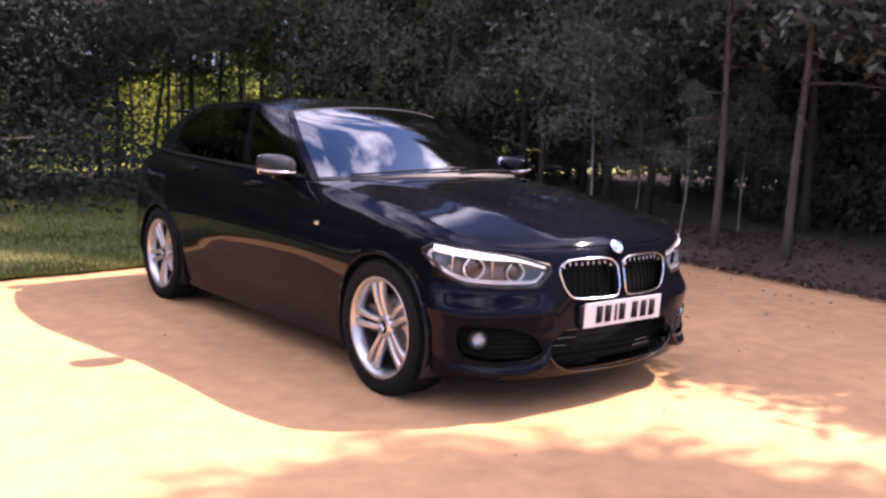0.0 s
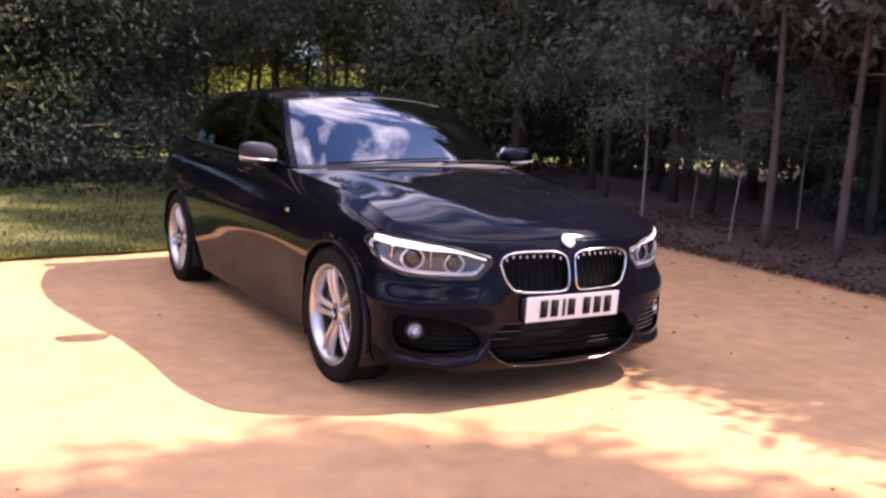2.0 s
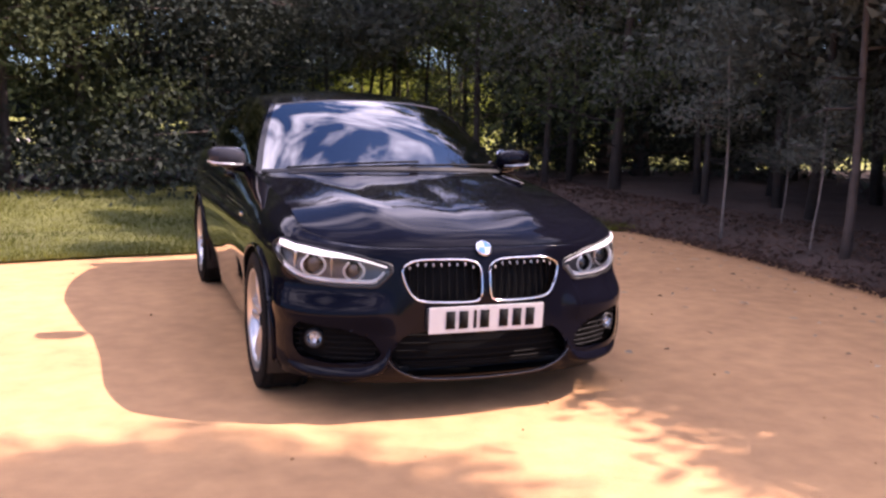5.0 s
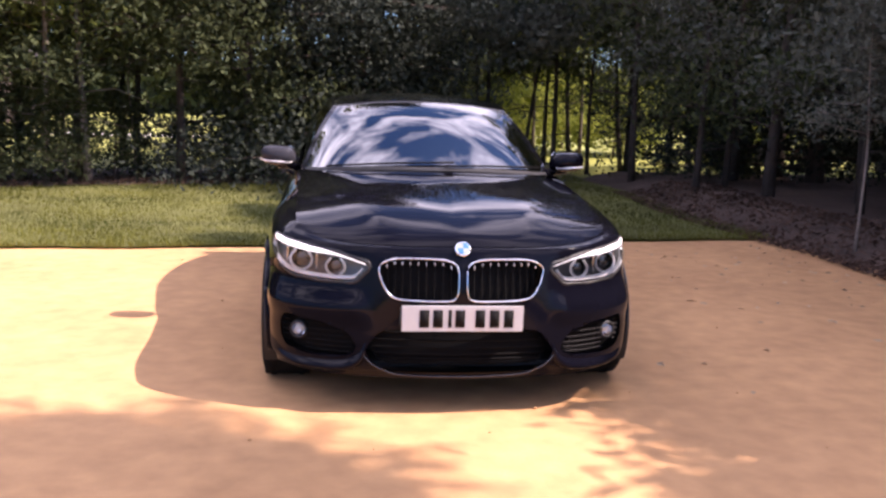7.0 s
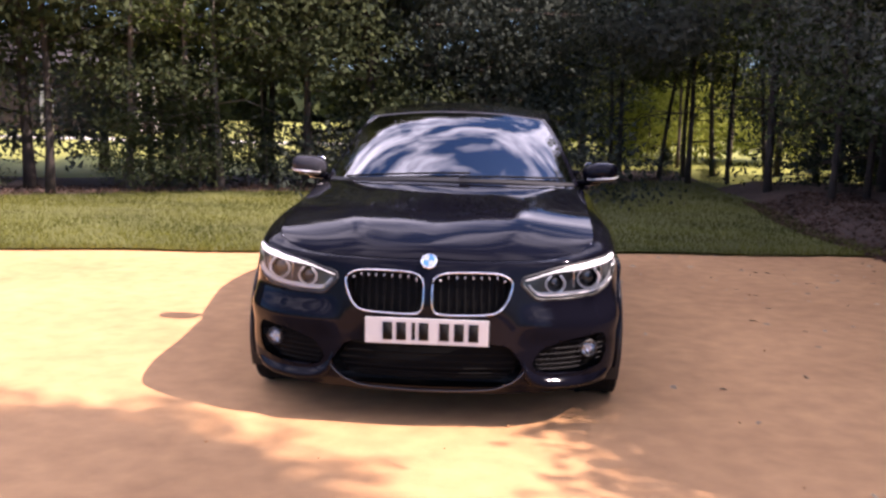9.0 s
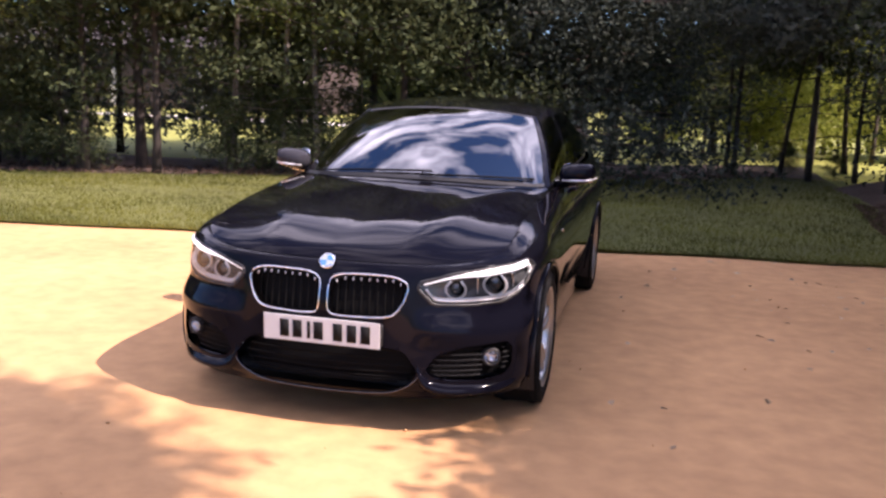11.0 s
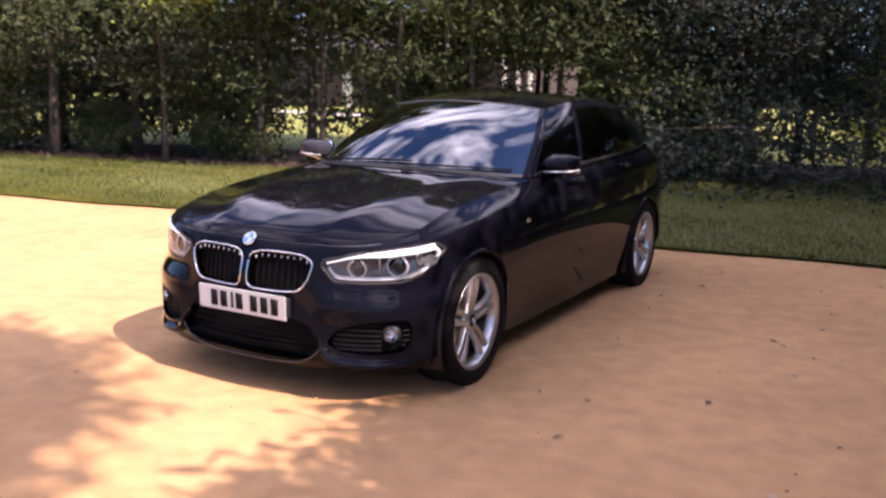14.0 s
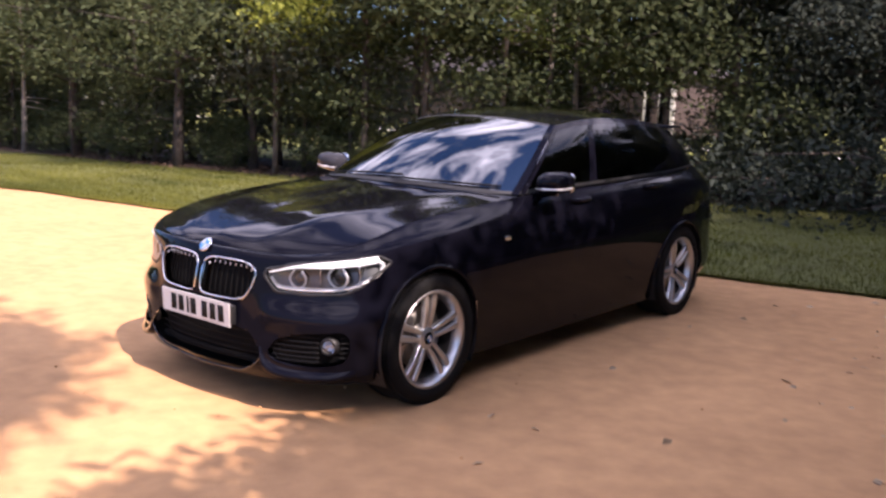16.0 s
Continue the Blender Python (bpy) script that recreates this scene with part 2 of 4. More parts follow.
def grid(fn, us, vs, keep=None, side=1, move=None, bm=None, hole=None):
    """A sheet of quads over fn(u, v); keep(point) tells which quads stay, move(point) shifts the corners."""
    bm = bm or bmesh.new()
    pts = [[np.array(fn(u, v)) for v in vs] for u in us]
    if move:
        pts = [[move(p) for p in row] for row in pts]
    made = {}

    def vert(i, j):
        if (i, j) not in made:
            p = pts[i][j]
            made[i, j] = bm.verts.new((p[0] * side, p[1], p[2]))
        return made[i, j]
    for i in range(len(us) - 1):
        for j in range(len(vs) - 1):
            mid = (pts[i][j] + pts[i + 1][j] + pts[i][j + 1] + pts[i + 1][j + 1]) / 4
            if keep and not keep(mid):
                continue
            if hole and hole((us[i] + us[i + 1]) / 2, (vs[j] + vs[j + 1]) / 2):
                continue
            q = [vert(i, j), vert(i + 1, j), vert(i + 1, j + 1), vert(i, j + 1)]
            if side < 0:
                q.reverse()
            try:
                bm.faces.new(q)
            except ValueError:
                pass
    return bm


def tube(points, radius, sides=6, bm=None, closed=False, flat=1.0):
    """A round bar along the points; radius may be a list."""
    bm = bm or bmesh.new()
    p = [Vector(q) for q in points]
    n = len(p)
    rings = []
    for i in range(n):
        a = p[i - 1] if i > 0 or closed else p[i]
        b = p[(i + 1) % n] if i < n - 1 or closed else p[i]
        t = (b - a).normalized()
        ref = Vector((0, 0, 1)) if abs(t.z) < 0.9 else Vector((1, 0, 0))
        x = t.cross(ref).normalized()
        y = t.cross(x)
        r = radius[i] if isinstance(radius, (list, tuple)) else radius
        rings.append([bm.verts.new(p[i] + (x * math.cos(k * math.tau / sides) + y * flat * math.sin(k * math.tau / sides)) * r) for k in range(sides)])
    for i in range(n if closed else n - 1):
        a, b = rings[i], rings[(i + 1) % n]
        for k in range(sides):
            bm.faces.new((a[k], a[(k + 1) % sides], b[(k + 1) % sides], b[k]))
    if not closed:
        bm.faces.new(rings[0][::-1])
        bm.faces.new(rings[-1])
    return bm


def lathe(profile, steps, bm=None, axis="x", start=0.0, arc=math.tau):
    """Turns (radius, along) points round an axis."""
    bm = bm or bmesh.new()
    rows = []
    full = abs(arc - math.tau) < 1e-6
    for k in range(steps + (0 if full else 1)):
        a = start + arc * k / steps
        c, s = math.cos(a), math.sin(a)
        rows.append([bm.verts.new((h, r * c, r * s) if axis == "x" else (r * c, h, r * s) if axis == "y" else (r * c, r * s, h)) for r, h in profile])
    for k in range(steps):
        a, b = rows[k], rows[(k + 1) % len(rows)]
        for i in range(len(profile) - 1):
            bm.faces.new((a[i], a[i + 1], b[i + 1], b[i]))
    return bm


def box(size, at=(0, 0, 0), bevel=0.0, bm=None, turn=None):
    """A bevelled block."""
    b = bmesh.new()
    bmesh.ops.create_cube(b, size=1.0)
    bmesh.ops.scale(b, vec=size, verts=b.verts)
    if bevel:
        bmesh.ops.bevel(b, geom=list(b.edges), offset=bevel, segments=2, affect="EDGES", profile=0.6)
    if turn:
        bmesh.ops.rotate(b, matrix=Euler([radians(a) for a in turn]).to_matrix(), verts=b.verts)
    bmesh.ops.translate(b, vec=at, verts=b.verts)
    if bm is None:
        return b
    me = bpy.data.meshes.new("tmp")
    b.to_mesh(me)
    b.free()
    bm.from_mesh(me)
    bpy.data.meshes.remove(me)
    return bm


def rounded(points, n=6, r=0.3):
    """Rounds the corners of a closed outline: each corner becomes an arc of n points."""
    out = []
    m = len(points)
    for i in range(m):
        a, b, c = (np.array(points[k % m], float) for k in (i - 1, i, i + 1))
        p, q = b + (a - b) * r, b + (c - b) * r
        for k in range(n + 1):
            f = k / n
            out.append((1 - f) ** 2 * p + 2 * f * (1 - f) * b + f * f * q)
    return out


def inside(p, poly):
    x, z = p
    hit = False
    for i in range(len(poly)):
        (x0, z0), (x1, z1) = poly[i - 1], poly[i]
        if (z0 > z) != (z1 > z) and x < (x1 - x0) * (z - z0) / (z1 - z0) + x0:
            hit = not hit
    return hit


# ---- the car's lines: a plan from the nose round one flank to the tail, and six levels over it ----
AXLE, WHEEL_Z, ARCH = 1.345, 0.318, 0.352
PLAN = [(0, -2.065), (0.30, -2.04), (0.56, -1.965), (0.745, -1.84), (0.842, -1.68), (0.872, -1.345), (0.872, -0.93), (0.868, -0.45),
        (0.870, 0.35), (0.876, 0.95), (0.884, 1.345), (0.868, 1.72), (0.76, 2.06), (0.42, 2.18), (0, 2.22)]
LEVEL_Z = [
    [.165, .165, .165, .17, .175, .165, .155, .15, .15, .155, .165, .21, .24, .25, .25],
    [.245, .245, .24, .24, .25, .27, .28, .28, .28, .28, .28, .30, .32, .33, .33],
    [.40, .40, .40, .40, .41, .44, .44, .44, .44, .45, .46, .48, .50, .50, .50],
    [.57, .57, .565, .565, .58, .62, .62, .63, .64, .65, .66, .67, .68, .68, .68],
    [.715, .715, .715, .725, .745, .79, .81, .835, .865, .89, .90, .90, .89, .88, .88],
    [.735, .735, .742, .772, .805, .87, .91, .945, .965, .985, 1.0, 1.02, 1.02, 1.02, 1.02]]
LEVEL_IN = [
    [.035, .035, .03, .03, .03, .05, .06, .06, .06, .06, .05, .04, .06, .08, .08],
    [.00, .00, .00, .00, .00, .01, .034, .050, .050, .036, .008, .00, .00, .00, .00],
    [.012, .010, .002, -.004, -.004, -.002, .012, .024, .024, .014, -.002, .00, .00, .00, .00],
    [.022, .026, .034, .034, .018, .00, .000, .000, .000, .000, -.002, .004, .01, .02, .02],
    [.062, .055, .05, .048, .042, .036, .042, .042, .040, .036, .030, .03, .05, .05, .05],
    [.085, .08, .09, .11, .125, .145, .13, .105, .095, .095, .105, .13, .15, .12, .10]]


def cr1(p, u, even=True):
    """cr() for a plain list of numbers; even: mirrored about both ends, as over the car's midline."""
    n = len(p) - 1
    u = min(max(u, 0.0), n)
    i = min(int(u), n - 1)
    f = u - i
    a = p[i - 1] if i > 0 else p[1] if even else 2 * p[0] - p[1]
    b, c = p[i], p[i + 1]
    d = p[i + 2] if i + 2 <= n else p[n - 1] if even else 2 * p[n] - p[n - 1]
    return 0.5 * (2 * b + (c - a) * f + (2 * a - 5 * b + 4 * c - d) * f * f + (3 * b - a - 3 * c + d) * f ** 3)


PLAN_X, PLAN_Y = [p[0] for p in PLAN], [p[1] for p in PLAN]


@functools.lru_cache(None)
def station(s):
    """Plan place, outward direction, and the six heights and insets at s."""
    x, y = cr1(PLAN_X, s, False), cr1(PLAN_Y, s)
    a, b = max(s - 0.05, 0), min(s + 0.05, 14)
    tx, ty = cr1(PLAN_X, b, False) - cr1(PLAN_X, a, False), cr1(PLAN_Y, b) - cr1(PLAN_Y, a)
    k = max(math.hypot(tx, ty), 1e-9)
    nx, ny = ty / k, -tx / k
    if s < 1e-6 or s > 14 - 1e-6:
        nx, ny = 0.0, (-1.0 if s < 1 else 1.0)
    return x, y, nx, ny, [cr1(r, s) for r in LEVEL_Z], [cr1(r, s) for r in LEVEL_IN]


def ease(f):
    f = min(max(f, 0.0), 1.0)
    return f * f * (3 - 2 * f)


def ledge(s, v):
    """The bumper's brow under each headlamp: it leans out towards a soft crease and tucks in below it."""
    if not 1.25 < s < 4.4 or not 1.85 < v < 2.98:
        return 0.0
    rise = ease((2.98 - v) / 0.56) if v > 2.42 else ease((v - 1.85) / 0.57)
    return 0.018 * rise * ease((s - 1.25) / 0.4) * ease((4.4 - s) / 0.8)


def flank(s, v):
    """The car's outer skin: s 0 (nose) to 14 (tail), v 0 (sill) to 5 (belt)."""
    x, y, nx, ny, zs, ins = station(float(s))
    d = cr1(ins, v, False) - ledge(s, v)
    return np.array((max(x - nx * d, 0.0) if s > 1e-6 else 0.0, y - ny * d, cr1(zs, v, False)))


def skin_at(s, v, proud=0.0):
    """A place on the skin, lifted off by proud; s below 0 is the other flank."""
    sgn, s = (-1 if s < 0 else 1), abs(s)
    a = flank(s, v)
    b = flank(s + 0.02, v) - flank(max(s - 0.02, 0), v)
    c = flank(s, min(v + 0.03, 5)) - flank(s, max(v - 0.03, 0))
    n = np.cross(b, c)
    n /= max(np.linalg.norm(n), 1e-9)
    if s < 0.02:
        n[0] = 0
    q = a + n * proud
    return np.array((q[0] * sgn, q[1], q[2]))


def on_skin(outline, proud):
    return [skin_at(s, v, proud) for s, v in outline]


def skin_patch(outline, proud, bm=None, steps=6, dish=0.0):
    """A filled patch on the skin inside an outline, as rings towards its middle; dish sinks the middle."""
    bm = bm or bmesh.new()
    c = np.mean(outline, axis=0)
    rings = []
    for k in range(steps):
        f = 1 - k / steps
        rings.append([bm.verts.new(skin_at(*(c + (np.array(p) - c) * f), proud - dish * (1 - f))) for p in outline])
    m = bm.verts.new(skin_at(*c, proud - dish))
    n = len(outline)
    for a, b in zip(rings, rings[1:]):
        for i in range(n):
            bm.faces.new((a[i], a[(i + 1) % n], b[(i + 1) % n], b[i]))
    for i in range(n):
        bm.faces.new((rings[-1][i], rings[-1][(i + 1) % n], m))
    bmesh.ops.recalc_face_normals(bm, faces=bm.faces)
    return bm


# openings of the nose, along the skin
KIDNEY = rounded([(0.06, 3.73), (1.00, 3.76), (1.26, 3.52), (1.14, 2.95), (0.98, 2.66), (0.16, 2.64), (0.06, 2.78)], 4, 0.36)
HEADLAMP = rounded([(1.40, 3.60), (2.0, 3.90), (2.65, 4.02), (3.4, 4.06), (4.02, 4.02), (4.26, 3.72), (3.95, 3.47), (3.55, 3.25), (3.05, 3.09), (2.25, 3.05), (1.62, 3.05), (1.38, 3.42)], 3, 0.16)
INTAKE = rounded([(-1.15, 1.95), (1.15, 1.95), (1.42, 1.35), (1.22, 0.75), (0.95, 0.45), (-0.95, 0.45), (-1.22, 0.75), (-1.42, 1.35)], 3, 0.25)
SIDE_VENT = rounded([(1.52, 1.42), (1.70, 1.80), (2.2, 2.02), (3.05, 2.12), (3.24, 1.9), (3.22, 1.5), (3.05, 1.22), (2.5, 1.10), (1.95, 1.08), (1.65, 1.18)], 3, 0.25)


def in_arch(p, grow=0.0):
    return min(math.hypot(p[1] - y, p[2] - WHEEL_Z) for y in (-AXLE, AXLE)) < ARCH + grow


def to_arch(p):
    """Corners near a wheel arch move onto its circle."""
    for y in (-AXLE, AXLE):
        d = np.array((p[1] - y, p[2] - WHEEL_Z))
        r = np.hypot(*d)
        if abs(r - ARCH) < 0.024 and p[0] > 0.6:
            d *= ARCH / r
            return np.array((p[0], y + d[0], WHEEL_Z + d[1]))
    return p


def nose_hole(s, v):
    return any(inside((s, v), o) for o in (KIDNEY, HEADLAMP, INTAKE, SIDE_VENT))


car = tagged(new("car"), "glossy black five-door hatchback parked on sandy gravel", "car")

S_DOOR0, S_DOOR1, S_DOOR2 = 6.62, 7.82, 9.35
VS = np.linspace(0, 5, 46)


def panel(name, s0, s1, v0, v1, ds=0.06, keep=None, label=""):
    vs = [v for v in VS if v0 - 1e-6 <= v <= v1 + 1e-6]
    us = np.linspace(s0, s1, max(3, int((s1 - s0) / ds)))
    for side in (1, -1):
        bm = grid(flank, us, vs, keep, side, to_arch)
        shell(part(name, bm, PAINT, car, label), 0.003)


# nose and bumper over both flanks in one skin
def snapped(outlines, reach_s, reach_v):
    """The skin with the corners near an opening drawn onto its outline."""
    segs = []
    for o in outlines:
        a = np.array(o, float) / (reach_s, reach_v)
        segs.append((a, np.roll(a, -1, 0) - a))
    a, d = np.concatenate([q[0] for q in segs]), np.concatenate([q[1] for q in segs])
    dd = np.maximum((d * d).sum(1), 1e-12)

    def at(s, v):
        p = np.array((s / reach_s, v / reach_v))
        f = np.clip(((p - a) * d).sum(1) / dd, 0, 1)
        c = a + d * f[:, None]
        r = ((c - p) ** 2).sum(1)
        i = int(r.argmin())
        if r[i] < 0.55:
            s, v = float(c[i][0] * reach_s), float(c[i][1] * reach_v)
        return flank(max(s, 0.0), v)
    return at


bm = bmesh.new()
us = np.linspace(0, 4.553, 150)
vs = np.linspace(0, 5, 92)
nose_skin = snapped((KIDNEY, HEADLAMP, INTAKE, SIDE_VENT), 4.553 / 149, 5 / 91)
grid(nose_skin, us, vs, lambda p: not in_arch(p), 1, to_arch, bm, nose_hole)
grid(nose_skin, us, vs, lambda p: not in_arch(p), -1, to_arch, bm, nose_hole)
bmesh.ops.remove_doubles(bm, verts=bm.verts, dist=0.0008)
shell(part("front_bumper", bm, PAINT, car), 0.006)
panel("front_wing", 4.5545, S_DOOR0 - 0.0012, 0, 5, 0.04, lambda p: not in_arch(p))
panel("front_door", S_DOOR0 + 0.0012, S_DOOR1 - 0.0012, 0.88, 5, 0.07)
panel("rear_door", S_DOOR1 + 0.0012, S_DOOR2 - 0.0012, 0.88, 5, 0.07, lambda p: not in_arch(p))
panel("side_skirt", S_DOOR0 + 0.0012, S_DOOR2 - 0.0012, 0, 0.89, 0.1, lambda p: not in_arch(p))
panel("rear_quarter", S_DOOR2 + 0.0012, 12.2, 0, 5, 0.045, lambda p: not in_arch(p))
bm = bmesh.new()
us = np.linspace(12.2, 14, 30)
grid(flank, us, VS, None, 1, None, bm)
grid(flank, us, VS, None, -1, None, bm)
bmesh.ops.remove_doubles(bm, verts=bm.verts, dist=0.0008)
part("rear_bumper", bm, PAINT, car)

# flat floor pan between the sills
ring = [flank(s, 0) for s in np.linspace(0, 14, 57)]
bm = bmesh.new()
rows = [(bm.verts.new((p[0] - 0.015, p[1], 0.185)), bm.verts.new((-p[0] + 0.015, p[1], 0.185))) for p in ring[1:-1]]
for p, q in zip(rows, rows[1:]):
    bm.faces.new((p[0], q[0], q[1], p[1]))
part("floor_pan", bm, PIT, car)

# dark inner skin behind the gaps, and wheel wells
for side in (1, -1):
    bm = bmesh.new()
    grid(lambda s, v: flank(s, v) * np.array((0.975, 0.99, 1)) - np.array((0.008, 0, 0)), np.linspace(5.9, 10, 50), np.linspace(0.3, 4.7, 20), lambda p: not in_arch(p, 0.02), side, None, bm)
    part("inner_skin", bm, PIT, car)
for y in (-AXLE, AXLE):
    for side in (1, -1):
        bm = lathe([(ARCH + 0.004, 0.862), (ARCH + 0.014, 0.60), (0.05, 0.59)], 40, None, "x", -0.5, math.pi + 1.0)
        bmesh.ops.scale(bm, vec=(side, 1, 1), verts=bm.verts)
        bmesh.ops.translate(bm, vec=(0, y, WHEEL_Z), verts=bm.verts)
        part("wheel_well", bm, PAINT_DARK, car)
        lip = bmesh.new()
        edge = []
        for k in range(41):
            a = math.radians(-18 + 216 * k / 40)
            py, pz = y + ARCH * math.cos(a), WHEEL_Z + ARCH * math.sin(a)
            best = min((flank(s, v) for s in np.linspace(3.9 if y < 0 else 9.0, 6.6 if y < 0 else 11.6, 28) for v in np.linspace(0, 4.4, 14)),
                       key=lambda p: (p[1] - py) ** 2 + (p[2] - pz) ** 2) if k % 4 == 0 else None
            edge.append([best[0] if best is not None else None, py, pz])
        xs = [e[0] for e in edge]
        known = [i for i, q in enumerate(xs) if q is not None]
        for i, e in enumerate(edge):
            e[0] = side * (float(np.interp(i, known, [xs[k] for k in known])) + 0.001)
        part("arch_lip", tube(edge, 0.011, 6, lip), PAINT, car)

# bonnet
BELT = [flank(s, 5) for s in np.linspace(0, 14, 141)]
belt_at = lambda s: np.array([np.interp(s, np.linspace(0, 14, 141), [b[k] for b in BELT]) for k in range(3)])
S_EDGE, S_COWL = 2.7, 6.9
nose_edge = curve([belt_at(s) for s in np.linspace(0, S_EDGE, 14)], True)
wing_edge = curve([belt_at(s) for s in np.linspace(S_EDGE, S_COWL, 24)])
hood_mid = curve([belt_at(0), (0, -1.945, .770), (0, -1.87, .801), (0, -1.65, .859), (0, -1.345, .908), (0, -1.05, .95), (0, -0.83, .975)])
cowl = curve([(0, -0.83, .975), (.25, -0.812, .973), (.48, -0.745, .963), (.64, -0.645, .952), belt_at(S_COWL)], True)
hood = coons(nose_edge, cowl, hood_mid, wing_edge)


def bonnet_at(u, v):
    p = hood(u, v)
    swell = math.sin(math.pi * min(1, max(0, v))) * 0.012 * math.sin(math.pi * u)
    crease = 0.009 * math.exp(-((u - (0.40 + 0.28 * v)) / 0.13) ** 2) * min(1, v * 5) * (1 - 0.5 * v)
    return p + np.array((0, 0, swell + crease))


bm = bmesh.new()
us, vs = np.linspace(0, 0.994, 50), np.linspace(0.004, 0.994, 60)
grid(bonnet_at, us, vs, None, 1, None, bm)
grid(bonnet_at, us, vs, None, -1, None, bm)
bmesh.ops.remove_doubles(bm, verts=bm.verts, dist=0.0008)
shell(part("bonnet", bm, PAINT, car, "glossy black bonnet with two raised creases"), 0.01)

# cabin: windscreen, side windows, roof, tail
HEAD_MID, HEAD_EDGE = (0, 0.02, 1.357), (0.552, 0.12, 1.318)
pillar = curve([belt_at(6.9) + (-.025, 0.02, 0.006), (0.672, -0.235, 1.11), (0.61, -0.04, 1.23), HEAD_EDGE])
scr_base = curve([(0, -0.80, .978), (.25, -0.782, .976), (.48, -0.715, .966), (.63, -0.625, .956), belt_at(6.9) + (-.025, 0.02, 0.006)], True)
scr_top = curve([HEAD_MID, (.28, 0.045, 1.348), HEAD_EDGE], True)
scr_mid = curve([(0, -0.80, .978), (0, -0.39, 1.185), HEAD_MID])
screen = coons(scr_base, scr_top, scr_mid, pillar)
rail = curve([HEAD_EDGE, (.585, .50, 1.362), (.588, 1.0, 1.362), (.565, 1.4, 1.332), (.515, 1.78, 1.275)])
sill = curve([belt_at(s) + (-.025, 0, .006) for s in np.linspace(6.9, 11.6, 24)])
tail_post = curve([belt_at(11.6) + (-.025, 0, .006), (.645, 1.76, 1.15), (.515, 1.78, 1.275)])
side_face = coons(sill, rail, pillar, tail_post)
roof_mid = curve([HEAD_MID, (0, .25, 1.392), (0, .55, 1.418), (0, 1.0, 1.418), (0, 1.5, 1.375), (0, 1.9, 1.315)])
roof_tail = curve([(0, 1.9, 1.315), (.3, 1.87, 1.308), (.515, 1.78, 1.275)], True)
roof_face = coons(scr_top, roof_tail, roof_mid, rail)
tail_base = curve([belt_at(s) + (-0.01 if s < 13.9 else 0, -.01, .004) for s in np.linspace(14, 11.6, 14)])
tail_mid = curve([(0, 2.11, 1.024), (0, 2.03, 1.18), (0, 1.9, 1.315)])
tail_face = coons(tail_base, roof_tail, tail_mid, tail_post)


def both(fn, us, vs):
    bm = bmesh.new()
    grid(fn, us, vs, None, 1, None, bm)
    grid(fn, us, vs, None, -1, None, bm)
    bmesh.ops.remove_doubles(bm, verts=bm.verts, dist=0.0008)
    return bm


def bowed(fn, out):
    def at(u, v):
        p = fn(u, v)
        return p + np.array((0, -out[0], out[1])) * (4 * v * (1 - v)) * (1 - u * u)
    return at


screen_at = bowed(screen, (0.018, 0.03))
shell(part("windscreen", both(screen_at, np.linspace(0, 0.945, 24), np.linspace(0.035, 0.965, 24)), GLASS, car, "curved windscreen mirroring cloudy sky"), 0.004)
part("windscreen_header", both(screen_at, np.linspace(0, 0.945, 24), np.linspace(0.965, 1.0, 3)), PAINT_DARK, car)
part("scuttle", both(screen_at, np.linspace(0, 0.945, 24), np.linspace(0.0, 0.035, 3)), PAINT_DARK, car)
shell(part("roof", both(roof_face, np.linspace(0, 1, 26), np.linspace(0, 1, 36)), PAINT, car), 0.01)
for side in (1, -1):
    post = grid(lambda u, v: screen_at(u, v), np.linspace(0.945, 1.0, 4), np.linspace(0, 1, 24), None, side)
    grid(lambda u, v: side_face(u, v) + np.array((0.006 * (1 - u), 0, 0)), np.linspace(0, 0.022, 3), np.linspace(0, 1, 24), None, side, None, post)
    shell(part("front_pillar", post, PAINT, car), 0.012)

    def span(b0, t0, b1, t1, kink=0.0):
        """The side face between two slanted edges; kink lifts the lower rear corner."""
        def at(a, v):
            v = v + kink * max(0, (a - 0.62) / 0.38) ** 1.5 * (1 - v)
            lo, hi = b0 + (t0 - b0) * v, b1 + (t1 - b1) * v
            return side_face(lo + (hi - lo) * a, v)
        return at

    def window(name, fn, mat, label=""):
        w = grid(fn, np.linspace(0, 1, 16), np.linspace(0.05, 0.90, 12), None, side)
        return shell(part(name, w, mat, car, label), 0.004)
    window("front_side_window", span(0.03, 0.03, 0.31, 0.20), SIDE_GLASS)
    window("rear_side_window", span(0.345, 0.235, 0.77, 0.82, 0.34), DARK_GLASS, "dark privacy glass")
    frame_bm = grid(side_face, np.linspace(0.0, 1.0, 60), np.linspace(0.90, 1.0, 4), None, side)
    grid(span(0.31, 0.20, 0.345, 0.235), np.linspace(0, 1, 3), np.linspace(0.05, 0.90, 12), None, side, None, frame_bm)
    grid(span(0.77, 0.82, 1.0, 1.0), np.linspace(0, 1, 8), np.linspace(0.05, 0.90, 12), None, side, None, frame_bm)
    kinked = span(0.345, 0.235, 0.77, 0.82, 0.34)
    plain = span(0.345, 0.235, 0.77, 0.82)
    grid(lambda a, f: plain(a, 0.05) * (1 - f) + kinked(a, 0.05) * f, np.linspace(0.62, 1, 8), np.linspace(0, 1, 4), None, side, None, frame_bm)
    shell(part("window_frame", frame_bm, PAINT, car), 0.01)
    part("window_sill_trim", grid(side_face, np.linspace(0.0, 1.0, 60), np.linspace(0.0, 0.05, 3), None, side), PAINT_DARK, car)
